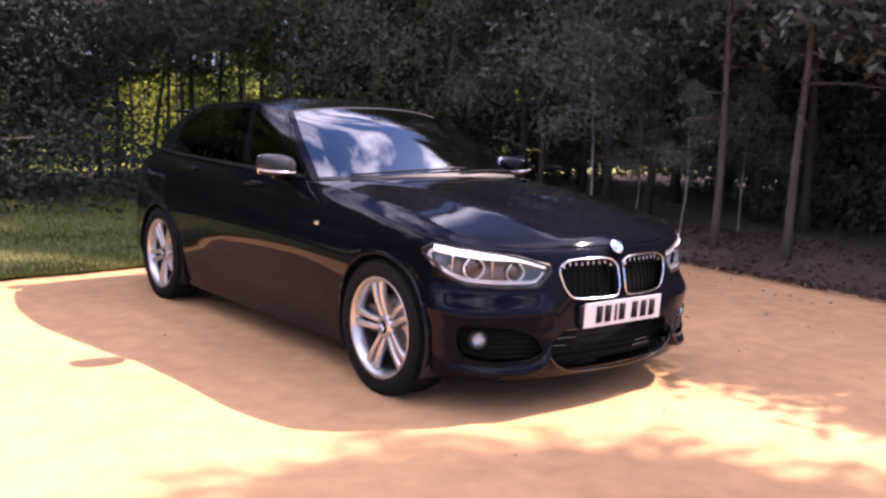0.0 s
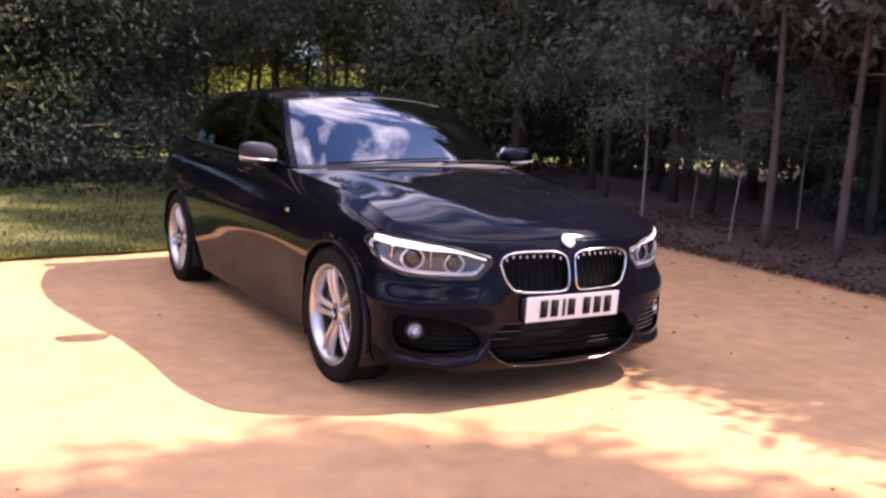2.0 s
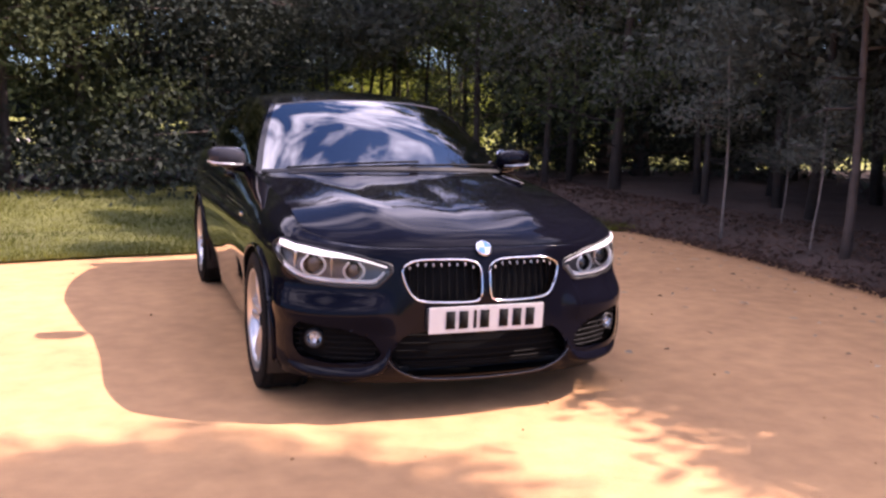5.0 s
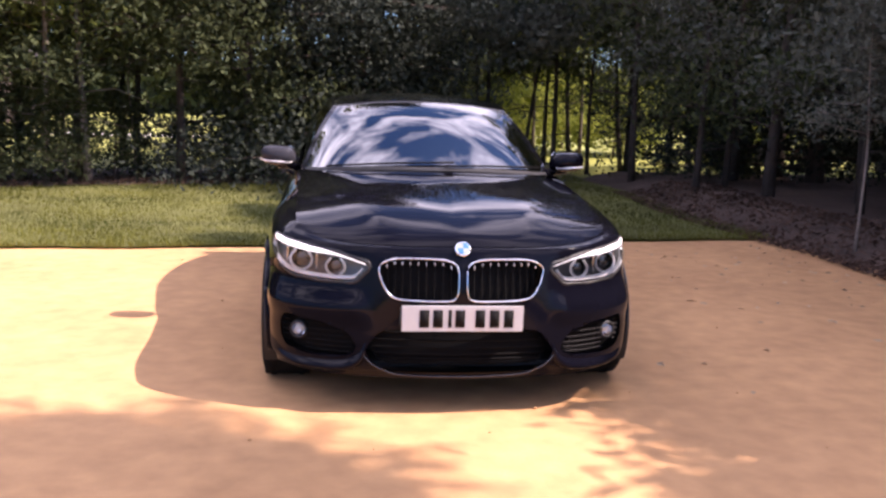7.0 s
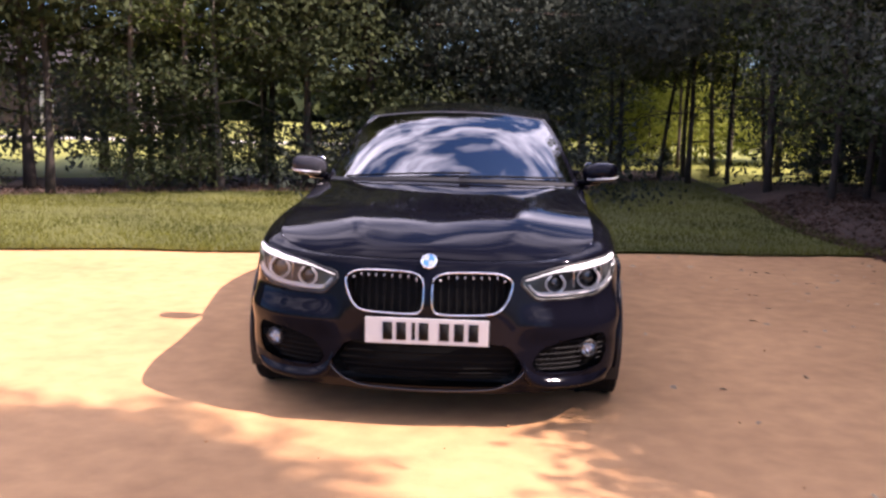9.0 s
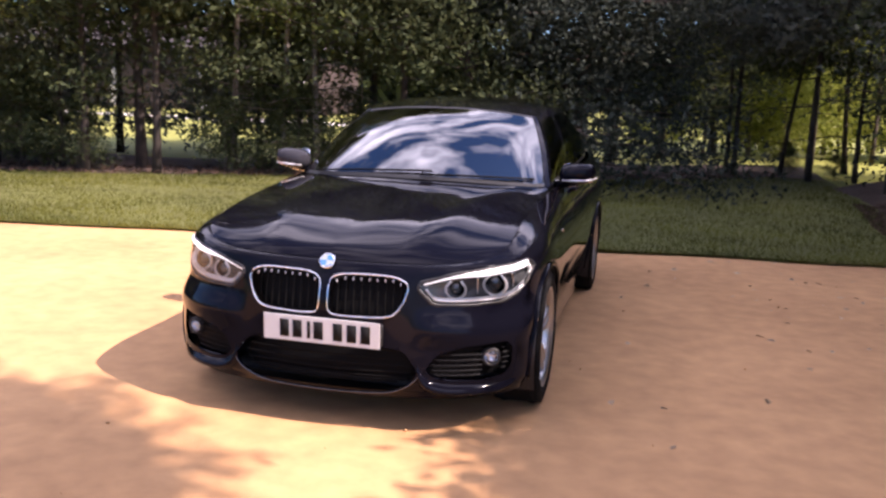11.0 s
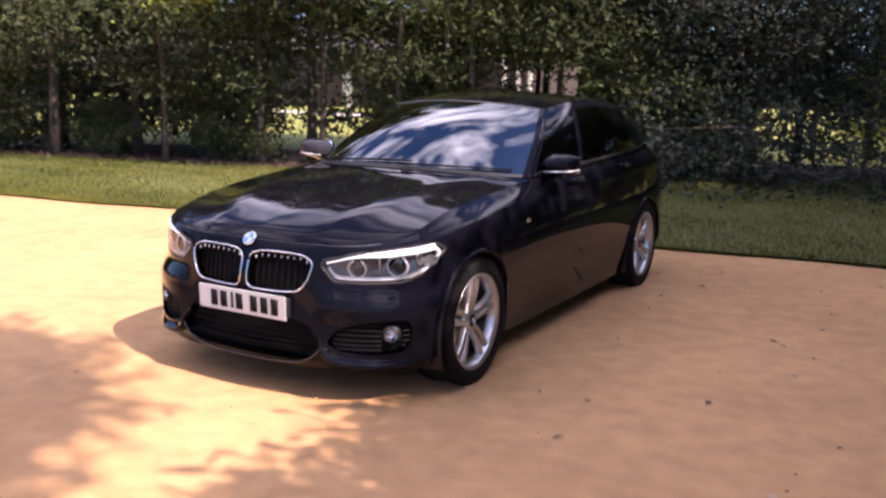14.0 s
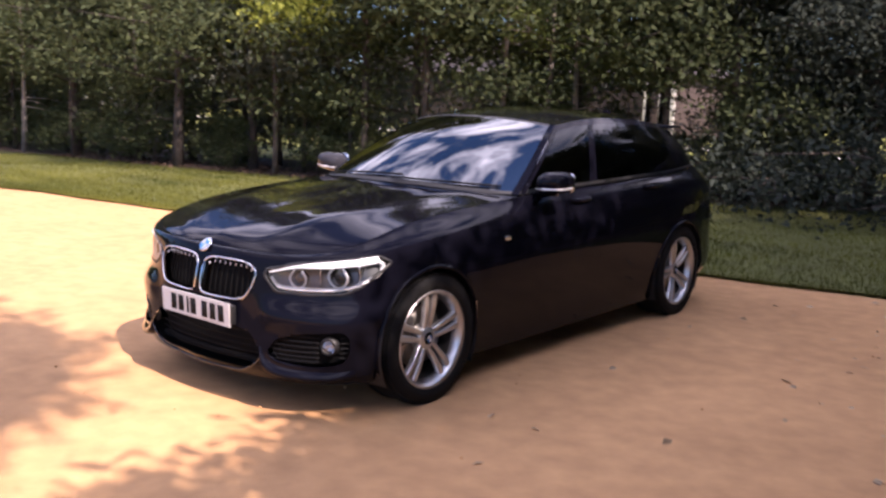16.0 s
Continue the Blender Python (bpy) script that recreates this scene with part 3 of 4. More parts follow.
for side in (1, -1):
    part("hatch_frame", grid(tail_face, np.linspace(0.8, 1.0, 6), np.linspace(0, 1, 14), None, side), PAINT, car)
part("rear_window", both(tail_face, np.linspace(0, 0.8, 14), np.linspace(0.0, 1.0, 14)), DARK_GLASS, car)
part("roof_spoiler", box((1.0, 0.16, 0.025), (0, 1.93, 1.305), 0.01), PAINT, car)
fin = bmesh.new()
grid(lambda u, v: np.array((0.022 * (1 - v) * math.sin(math.pi * u), 1.62 + 0.16 * u + 0.06 * v, 1.355 + 0.065 * v * math.sin(math.pi * (0.25 + 0.75 * u)))), np.linspace(0, 1, 10), np.linspace(0, 1, 6), None, 1, None, fin)
grid(lambda u, v: np.array((0.022 * (1 - v) * math.sin(math.pi * u), 1.62 + 0.16 * u + 0.06 * v, 1.355 + 0.065 * v * math.sin(math.pi * (0.25 + 0.75 * u)))), np.linspace(0, 1, 10), np.linspace(0, 1, 6), None, -1, None, fin)
part("roof_aerial", fin, PAINT, car)

# cabin inside
part("cabin_floor", box((1.5, 3.6, 0.05), (0, 0.1, 0.2), 0.01), TRIM, car)
part("undertray", box((0.96, 0.44, 0.03), (0, -1.70, 0.2), 0.01), TRIM, car)
part("radiator", box((1.2, 0.06, 0.46), (0, -1.74, 0.44), 0.01), TRIM, car)
part("engine_bay_wall", box((1.3, 0.04, 0.7), (0, -0.78, 0.58), 0.01), TRIM, car)
part("dashboard", box((1.28, 0.45, 0.16), (0, -0.42, 0.87), 0.05), TRIM, car)
part("steering_wheel", lathe([(0.17 + 0.016 * math.cos(k), 0.016 * math.sin(k)) for k in np.linspace(0, math.tau, 9)], 28, None, "y"), TRIM, car).matrix_local = pose(-0.36, -0.13, 0.93, 22, 0, 0)
for x in (-0.37, 0.37):
    seat_bm = box((0.5, 0.5, 0.14), (x, 0.35, 0.45), 0.05)
    box((0.5, 0.14, 0.62), (x, 0.66, 0.76), 0.05, seat_bm, (-14, 0, 0))
    seat = part("seat", seat_bm, SEAT, car)
    part("headrest", box((0.26, 0.1, 0.17), (x, 0.74, 1.14), 0.04), SEAT, seat)
part("rear_bench", box((1.25, 0.16, 0.6), (0, 1.45, 0.75), 0.05, None, (-16, 0, 0)), SEAT, car)
part("rear_view_mirror", box((0.24, 0.03, 0.07), (0, -0.1, 1.26), 0.012), TRIM, car)

# front details, one per side
def line(points, n):
    return [tuple(cr(points, k * (len(points) - 1) / n)) for k in range(n + 1)]


for side in (1, -1):
    flip = lambda o: [(q[0] * side, q[1]) for q in o]
    # kidney grille
    g = part("kidney_grille", tube(on_skin(flip(KIDNEY), 0.007), 0.0044, 6, None, True), CHROME, car, "rounded grille with chrome surround and black slats")
    part("grille_back", skin_patch(flip(KIDNEY), -0.05), PIT, g)
    for k in range(9):
        q = 0.17 + k * 0.118
        vs = [v for v in np.linspace(2.6, 3.8, 30) if inside((q, v), KIDNEY)]
        if len(vs) > 3:
            part("slat", tube([skin_at(q * side, v, -0.028) for v in vs], 0.0045, 5), PIT, g)
            part("slat_tip", tube([skin_at(q * side, vs[-1] - d, -0.004) for d in (0.07, 0.11, 0.16)], [0.0024, 0.0036, 0.0016], 6), LAMP_TRIM, g, "bright slat tip")
    # headlamp
    h = part("headlight", tube(on_skin(flip(HEADLAMP), -0.006), 0.010, 6, None, True), PAINT_DARK, car, "angular headlight with twin projectors and white light strip")
    part("reflector_bowl", skin_patch(flip(HEADLAMP), -0.02, None, 7, 0.045), LAMP_DARK, h, "grey inner housing")
    part("lamp_cover", skin_patch(flip(HEADLAMP), 0.001), LAMP_GLASS, h, "clear cover")
    brow = line([(1.46, 3.565), (2.0, 3.83), (2.70, 3.905), (3.4, 3.94), (4.0, 3.93)], 24)
    part("light_strip", tube(on_skin(flip(brow), -0.012), [0.007 + 0.011 * min(1, k / 12) for k in range(25)], 8), LAMP_WHITE, h, "white light strip along the top")
    keel = line([(1.62, 3.22), (1.78, 3.17), (2.6, 3.18), (3.2, 3.23), (3.75, 3.37), (4.02, 3.5), (4.10, 3.7), (3.98, 3.88)], 28)
    part("lower_strip", tube(on_skin(flip(keel), -0.010), 0.0118, 6), LAMP_TRIM, h)
    part("inner_strip", tube(on_skin(flip(line([(1.50, 3.42), (1.55, 3.32), (1.62, 3.22)], 4)), -0.010), 0.008, 6), LAMP_TRIM, h)
    for q, v, r in ((2.05, 3.44, 0.037), (2.98, 3.50, 0.043)):
        c = skin_at(q * side, v, -0.045)
        face = Vector((0.25 * side, -1, 0)).normalized()
        m = Matrix.Translation(c) @ face.to_track_quat("X", "Z").to_matrix().to_4x4()
        ring = lathe([(r * 1.02, -0.01), (r * 1.02, 0.014), (r * 0.94, 0.018), (r * 0.88, 0.004)], 28)
        ring = part("projector", ring, PIT, h, "dark projector with a bright cornered ring")
        ring.matrix_local = m
        part("projector_lens", lathe([(0.0, 0.022), (r * 0.4, 0.020), (r * 0.7, 0.013), (r * 0.90, 0.002)], 24), GLASS_BALL, ring)
        six = [(0.026, r * 1.14 * math.cos(a), r * 1.10 * math.sin(a)) for a in (math.radians(d) for d in (118, 172, 214, 254, 286, 326, 368, 422))]
        part("light_ring", tube([tuple(cr(six, k / 4)) for k in range(29)], 0.0058, 6), LAMP_TRIM, ring, "bright ring open at the top")
        part("ring_back", lathe([(r * 1.12, 0.004), (r * 0.9, 0.0)], 24), PIT, ring)
    for q in (2.50, 3.52):
        part("lamp_divider", tube([skin_at(q * side, v, -0.032) for v in (3.2, 3.45, 3.7, 3.85)], [0.004, 0.006, 0.008, 0.010], 6), SILVER, h)
    part("corner_reflector", skin_patch(flip(rounded([(3.56, 3.42), (3.62, 3.82), (3.98, 3.86), (4.10, 3.70), (3.85, 3.48)], 2, 0.2)), -0.030, None, 3, 0.012), SILVER, h, "bright faceted corner reflector", False)
    # fog lamp and side vent
    v = part("side_vent", skin_patch(flip(SIDE_VENT), -0.045), PIT, car, "black vent with honeycomb mesh")
    for k in range(6):
        z = 1.22 + k * 0.135
        for q0, q1 in ((1.5, 2.55), (3.0, 3.3)):
            ss = [q for q in np.linspace(q0, q1, 22) if inside((q, z), SIDE_VENT)]
            if len(ss) > 2:
                # same bars both sides: glints put into one flank's colour, shade into the other's
                part("vent_bar", tube([skin_at(q * side, z + 0.035 * (i % 2), -0.018) for i, q in enumerate(ss)], 0.0036, 5), VENT_LIT if side > 0 else PIT, v)
    c = skin_at(2.78 * side, 1.69, -0.038)
    m = Matrix.Translation(c) @ Vector((0.35 * side, -1, 0)).to_track_quat("X", "Z").to_matrix().to_4x4()
    f = part("fog_lamp", lathe([(0.060, -0.01), (0.056, 0.03), (0.045, 0.034), (0.042, 0.026)], 28), PAINT_DARK, car, "small round fog lamp with clear lens")
    f.matrix_local = m @ Matrix.Diagonal((0.8, 0.70, 0.70, 1))
    part("fog_reflector", lathe([(0.0, 0.004), (0.02, 0.006), (0.042, 0.026)], 24), SILVER, f)
    part("fog_lens", lathe([(0.0, 0.038), (0.02, 0.036), (0.043, 0.028)], 24), LAMP_GLASS, f)
    for dz in (-0.012, 0.012):
        part("fog_bulb", tube([(0.008, dz, -0.02), (0.014, dz, 0.02)], 0.006, 6), CHROME, f)
    # lower blade below the vent
    blade = line([(1.40, 1.42), (1.50, 1.05), (1.75, 0.80), (2.3, 0.72), (2.9, 0.72), (3.4, 0.85)], 22)
    fin_bm, prev = bmesh.new(), None
    for k, (q, v) in enumerate(blade):
        e = math.sin(math.pi * (k + 1.5) / 25) ** 0.7
        row = [fin_bm.verts.new(skin_at(q * side, max(v + dv, 0.02), out * e - 0.006 * (1 - e))) for dv, out in ((0.34, -0.020), (0.20, 0.004), (0.07, 0.024), (-0.03, 0.032), (-0.14, 0.027), (-0.28, 0.010), (-0.40, -0.010))]
        if prev:
            for a, b, c, d in zip(prev, prev[1:], row[1:], row):
                fin_bm.faces.new((a, b, c, d))
        prev = row
    bmesh.ops.recalc_face_normals(fin_bm, faces=fin_bm.faces)
    part("bumper_blade", fin_bm, PAINT, car, "glossy black blade sweeping under the vent")

# middle intake, splitter lip, number plate, badge
it = part("lower_intake", skin_patch(INTAKE, -0.07), PIT, car, "wide black lower air intake with bars")
for k in range(7):
    z = 0.62 + k * 0.2
    ss = [q for q in np.linspace(-1.45, 1.45, 50) if inside((q, z), INTAKE)]
    part("intake_bar", tube([skin_at(q, z, -0.045) for q in ss], 0.0045, 5), PIT, it)
lip = line([(-1.46, 1.30), (-1.30, 0.92), (-1.12, 0.58), (-0.92, 0.32), (-0.5, 0.22), (0, 0.20), (0.5, 0.22), (0.92, 0.32), (1.12, 0.58), (1.30, 0.92), (1.46, 1.30)], 60)
part("intake_lip", tube(on_skin(lip, 0.004), 0.0042, 6), PAINT_LIP, car)

plate = part("number_plate", box((0.522, 0.006, 0.113), (0, 0, 0), 0.002), PLATE_WHITE, car, "white front number plate with black bars", False)
plate.matrix_local = pose(0, -2.066, 0.442, 3, 0, 0)
for x, w in ((-0.165, 0.042), (-0.107, 0.042), (-0.055, 0.015), (-0.012, 0.042), (0.075, 0.042), (0.137, 0.042), (0.198, 0.042)):
    part("plate_bar", box((w, 0.002, 0.077), (x, -0.0035, 0.0)), INK, plate)
part("plate_holder", box((0.535, 0.03, 0.09), (0, -2.05, 0.442), 0.006), PAINT_DARK, car)

b = part("bonnet_badge", lathe([(0.0, 0.006), (0.031, 0.006), (0.036, 0.003), (0.036, 0.0)], 32, None, "z"), CHROME, car, "round enamel badge")
b.matrix_local = Matrix.Translation((0, -2.004, 0.732)) @ pose(0, 0, 0, 52, 0, 0)
for k, mat in enumerate((BLUE, PALE, BLUE, PALE)):
    q = bmesh.new()
    fan = [q.verts.new((0.028 * math.cos(a), 0.028 * math.sin(a), 0.0085)) for a in np.linspace(k * math.pi / 2, (k + 1) * math.pi / 2, 9)]
    q.faces.new([q.verts.new((0, 0, 0.0085))] + fan)
    part("badge_quarter", q, mat, b)

# tail lamps round the rear corners
TAIL = rounded([(11.75, 4.1), (12.4, 4.0), (13.0, 4.05), (13.0, 4.6), (12.3, 4.75), (11.8, 4.6)], 3, 0.3)
for side in (1, -1):
    tl = part("tail_light", skin_patch([(q[0] * side, q[1]) for q in TAIL], 0.006), RED_LENS, car, "red wrap-round tail light")

# wipers
for x0, x1 in ((-0.52, 0.10), (0.05, 0.60)):
    part("wiper", tube([screen_at(abs(x) / 0.70, 0.03 + 0.04 * f) * np.array((1 if x >= 0 else -1, 1, 1)) + np.array((0, -0.008, 0.009)) for f, x in ((k / 8, x0 + (x1 - x0) * k / 8) for k in range(9))], 0.006, 6), PIT, car)

# door mirrors, handles, side badges
for side in (1, -1):
    mm = bmesh.new()
    bmesh.ops.create_uvsphere(mm, u_segments=20, v_segments=12, radius=1)
    for w in mm.verts:
        x, y, z = w.co
        w.co = (math.copysign(abs(x) ** 0.7, x) * 0.106, (math.copysign(abs(y) ** 0.8, y) * 0.105 if y < 0 else y * 0.05), math.copysign(abs(z) ** 0.7, z) * 0.060 + (0.010 * x))
    # caps are alike; the left one's paler colour holds the light on it
    mo = part("door_mirror", mm, PAINT if side > 0 else MIRROR_LIT, car, "door mirror with a dark cap and chrome strip")
    mo.matrix_local = Matrix.Translation((0.872 * side, -0.33, 1.018)) @ Matrix.Diagonal((side, 1, 1, 1))
    part("mirror_foot", tube([(-0.13, 0.02, -0.075), (-0.06, 0.01, -0.06), (0.0, 0, -0.045)], [0.026, 0.022, 0.03], 8), PAINT, mo)
    # pale trim instead of chrome paints the strip as lit white
    part("mirror_strip", tube([(-0.078, -0.076, -0.036), (0.0, -0.106, -0.033), (0.078, -0.080, -0.028), (0.105, -0.01, -0.022)], 0.006, 6), LAMP_TRIM, mo, "chrome strip with its white light put into the colour")
    part("mirror_pane", box((0.17, 0.006, 0.105), (0, 0.04, 0), 0.02), CHROME, mo)
    for s in (7.62, 8.98):
        base = flank(s, 4.35)
        hd = part("door_handle", tube([(base[0] * side + side * dx, base[1] + dy, base[2]) for dx, dy in ((-0.005, -0.11), (0.022, -0.08), (0.028, 0), (0.022, 0.07), (-0.005, 0.1))], 0.013, 8), PAINT, car)
    sb = flank(6.45, 3.6)
    part("side_badge", box((0.006, 0.045, 0.022), (side * (sb[0] + 0.001), sb[1], sb[2]), 0.002), CHROME, car)


# wheels
def wheel():
    w = new("wheel")
    w.parent = car
    R, RR = 0.318, 0.236
    tread = [(RR - 0.0012, -0.10), (RR + 0.012, -0.112), (R - 0.045, -0.116), (R - 0.012, -0.106), (R - 0.002, -0.088), (R, -0.05),
             (R, 0.05), (R - 0.002, 0.088), (R - 0.012, 0.106), (R - 0.045, 0.116), (RR + 0.012, 0.112), (RR - 0.0012, 0.10)]
    ty = part("tyre", lathe(tread, 72), RUBBER, w, "low-profile black tyre with fine tread")
    blocks = bmesh.new()
    for k in range(84):
        for j, xx in enumerate((-0.093, -0.066, 0.066, 0.093)):
            a = (k + 0.5 * (j % 2)) * math.tau / 84
            rr = R + (0.0005 if abs(xx) < 0.08 else -0.006)
            co = []
            for dx, da in ((-0.012, -0.024), (0.012, -0.024), (0.012, 0.024), (-0.012, 0.024)):
                co.append((xx + dx, (rr + 0.004) * math.cos(a + da), (rr + 0.004) * math.sin(a + da)))
            top = [blocks.verts.new(q) for q in co]
            low = [blocks.verts.new((q[0], q[1] * 0.975, q[2] * 0.975)) for q in co]
            blocks.faces.new(top)
            for i in range(4):
                blocks.faces.new((top[i], low[i], low[(i + 1) % 4], top[(i + 1) % 4]))
    part("tread", blocks, RUBBER, ty, "", False, "stuff")
    part("rim", lathe([(RR - 0.005, -0.09), (RR - 0.03, -0.085), (RR - 0.03, 0.06), (RR - 0.018, 0.088), (RR - 0.008, 0.104), (RR + 0.004, 0.108), (RR + 0.0012, 0.098)], 72), ALLOY, w, "silver five double-spoke alloy rim")
    part("rim_barrel", lathe([(RR - 0.034, -0.08), (RR - 0.034, 0.055)], 48), ALLOY_DARK, w)
    for k in range(5):
        a0 = k * math.tau / 5 + math.pi / 2
        for sgn in (-1, 1):
            sp = bmesh.new()
            prev = None
            for f in np.linspace(0, 1, 7):
                r = 0.045 + (RR - 0.024 - 0.045) * f
                off = sgn * (0.0165 + 0.0125 * f)
                wd = 0.0118 + 0.0045 * f
                front = 0.070 + 0.020 * math.sin(f * 1.9)
                ring = []
                for dw, dx in ((-wd, -0.03), (-wd, -0.006), (-wd * 0.6, 0.0), (wd * 0.6, 0.0), (wd, -0.006), (wd, -0.03)):
                    t = off + dw
                    ring.append(sp.verts.new((front + dx, r * math.cos(a0) - t * math.sin(a0), r * math.sin(a0) + t * math.cos(a0))))
                if prev:
                    for i in range(5):
                        sp.faces.new((prev[i], prev[i + 1], ring[i + 1], ring[i]))
                prev = ring
            bmesh.ops.recalc_face_normals(sp, faces=sp.faces)
            part("spoke", sp, ALLOY, w)
    part("hub", lathe([(0.0, 0.078), (0.03, 0.078), (0.056, 0.070), (0.064, 0.05), (0.064, 0.02)], 32), ALLOY, w)
    cap = part("centre_cap", lathe([(0.0, 0.084), (0.026, 0.083), (0.031, 0.078)], 28), INK, w, "round centre cap")
    for k in range(4):
        q = bmesh.new()
        fan = [q.verts.new((0.0855, 0.018 * math.cos(a), 0.018 * math.sin(a))) for a in np.linspace(k * math.pi / 2, (k + 1) * math.pi / 2, 7)]
        q.faces.new([q.verts.new((0.0855, 0, 0))] + fan)
        part("cap_quarter", q, WHITE if k % 2 else BLUE, cap)
    for k in range(5):
        a = k * math.tau / 5 + math.pi / 2 + math.pi / 5
        bolt = lathe([(0.0, 0.066), (0.008, 0.066), (0.009, 0.058)], 6)
        bmesh.ops.translate(bolt, vec=(0, 0.045 * math.cos(a), 0.045 * math.sin(a)), verts=bolt.verts)
        part("wheel_bolt", bolt, STEEL, w)
    part("brake_disc", lathe([(0.06, 0.02), (0.15, 0.02), (0.15, -0.005), (0.06, -0.005)], 40), STEEL, w)
    cal = box((0.07, 0.10, 0.14), (0.01, -0.12, 0.05), 0.015)
    part("brake_caliper", cal, ALLOY_DARK, w)
    return w


first = wheel()
first.matrix_local = pose(0.762, -AXLE, WHEEL_Z)
copy_thing(first, pose(0.768, AXLE, WHEEL_Z, 20, 0, 0))
copy_thing(first, pose(-0.762, -AXLE, WHEEL_Z, 14, 0, 180))
copy_thing(first, pose(-0.768, AXLE, WHEEL_Z, 31, 0, 180))


# ---- ground ----
def grass_edge(x):
    return 2.78 + 0.165 * x + 0.05 * math.sin(1.3 * x) + 0.03 * math.sin(3.7 * x + 1)


def wood_edge(x):
    """Where the lawn ends at the trees behind the car."""
    return float(np.interp(x, [-40, -16, -11, -7.4, -4, -1.5, 1, 3.2], [2.6, 4.0, 4.8, 5.7, 7.5, 8.4, 10.2, 12.0]))


GRAVEL = material("sandy_gravel", (0.53, 0.290, 0.128), 0.95, vary=0.32, scale=7, bump=0.4, bump_scale=150, dark=(0.41, 0.214, 0.092))
SOIL = material("leaf_litter", (0.080, 0.052, 0.040), 0.95, vary=0.5, scale=14, bump=1.0, bump_scale=45)
TURF = material("lawn_turf", (0.10, 0.105, 0.024), 0.95, vary=0.4, scale=4, bump=0.8, bump_scale=60)
# paler than the lawn: the far field's sunlight is put into its colour
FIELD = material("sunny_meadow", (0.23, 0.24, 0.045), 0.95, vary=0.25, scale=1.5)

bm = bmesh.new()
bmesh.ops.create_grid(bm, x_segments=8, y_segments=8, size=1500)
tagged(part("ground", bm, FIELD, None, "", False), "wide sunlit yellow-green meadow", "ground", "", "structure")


def strip(name, x0, x1, lo, hi, z, mat, n=120, m=10, rough=0.0):
    bm = bmesh.new()
    rows = []
    for i in range(n + 1):
        x = x0 + (x1 - x0) * i / n
        a, b = lo(x), hi(x)
        rows.append([bm.verts.new((x, a + (b - a) * j / m, z + rough * noise.noise((x * 0.9, (a + (b - a) * j / m) * 0.9, 0.3)))) for j in range(m + 1)])
    for p, q in zip(rows, rows[1:]):
        for j in range(m):
            bm.faces.new((p[j], q[j], q[j + 1], p[j + 1]))
    return part(name, bm, mat)


tagged(strip("gravel_yard", -40, 40, lambda x: -40, grass_edge, 0.004, GRAVEL, 160, 60), "compacted sandy orange gravel yard", "gravel", "", "structure")
tagged(strip("lawn", -40, 4.3, grass_edge, lambda x: wood_edge(min(x, 3.2)) + 0.5, 0.03, TURF, 200, 24, 0.02), "mown grass strip beside the gravel", "lawn", "", "structure")
tagged(strip("woodland_floor", -40, 4.3, lambda x: wood_edge(min(x, 3.2)) + 0.4, lambda x: wood_edge(min(x, 3.2)) + 4.0, 0.034, SOIL, 120, 10, 0.05), "brown leaf litter under the trees", "soil", "", "structure")
litter = strip("litter_bank", -14, 11, lambda y: 0, lambda y: 16, 0.012, SOIL, 160, 40, 0.0)
for v in litter.data.vertices:
    y, d = v.co.x, v.co.y
    v.co = (4.12 + 0.12 * math.sin(y * 0.9) + 0.07 * noise.noise((y * 2, 0, 0)) + d, y, 0.010 + 0.19 * min(1, d * 1.7) ** 1.3 + 0.06 * noise.noise((y, d * 1.4, 2)) * min(1, d * 2))
tagged(litter, "low bank of brown leaf litter and needles", "soil", "", "structure")


def blades(name, spots, h, mat, label):
    rng = random.Random(5)
    verts, faces = [], []
    for x, y, z in spots:
        a, b = rng.uniform(0, math.tau), rng.uniform(0, math.tau)
        k, w = h * rng.uniform(0.5, 1.3), 0.0048
        lean = k * rng.uniform(0.1, 0.7)
        i = len(verts)
        verts += [(x - w * math.cos(a), y - w * math.sin(a), z), (x + w * math.cos(a), y + w * math.sin(a), z), (x + lean * math.cos(b), y + lean * math.sin(b), z + k)]
        faces.append((i, i + 1, i + 2))
    me = bpy.data.meshes.new(name)
    me.from_pydata(verts, [], faces)
    me.materials.append(mat)
    return tagged(new(name, me), label, "grass", "", "stuff")


rng = random.Random(11)
spots = []
while len(spots) < 110000:
    x = rng.uniform(-15, 4.2)
    lo, hi = grass_edge(x), wood_edge(min(x, 3.2)) + 0.55
    y = lo - 0.04 + (hi - lo) * rng.random() ** 1.5
    spots.append((x, y, 0.025))
blades("grass", spots, 0.048, GRASS, "short sunlit lawn grass with yellowish blades")


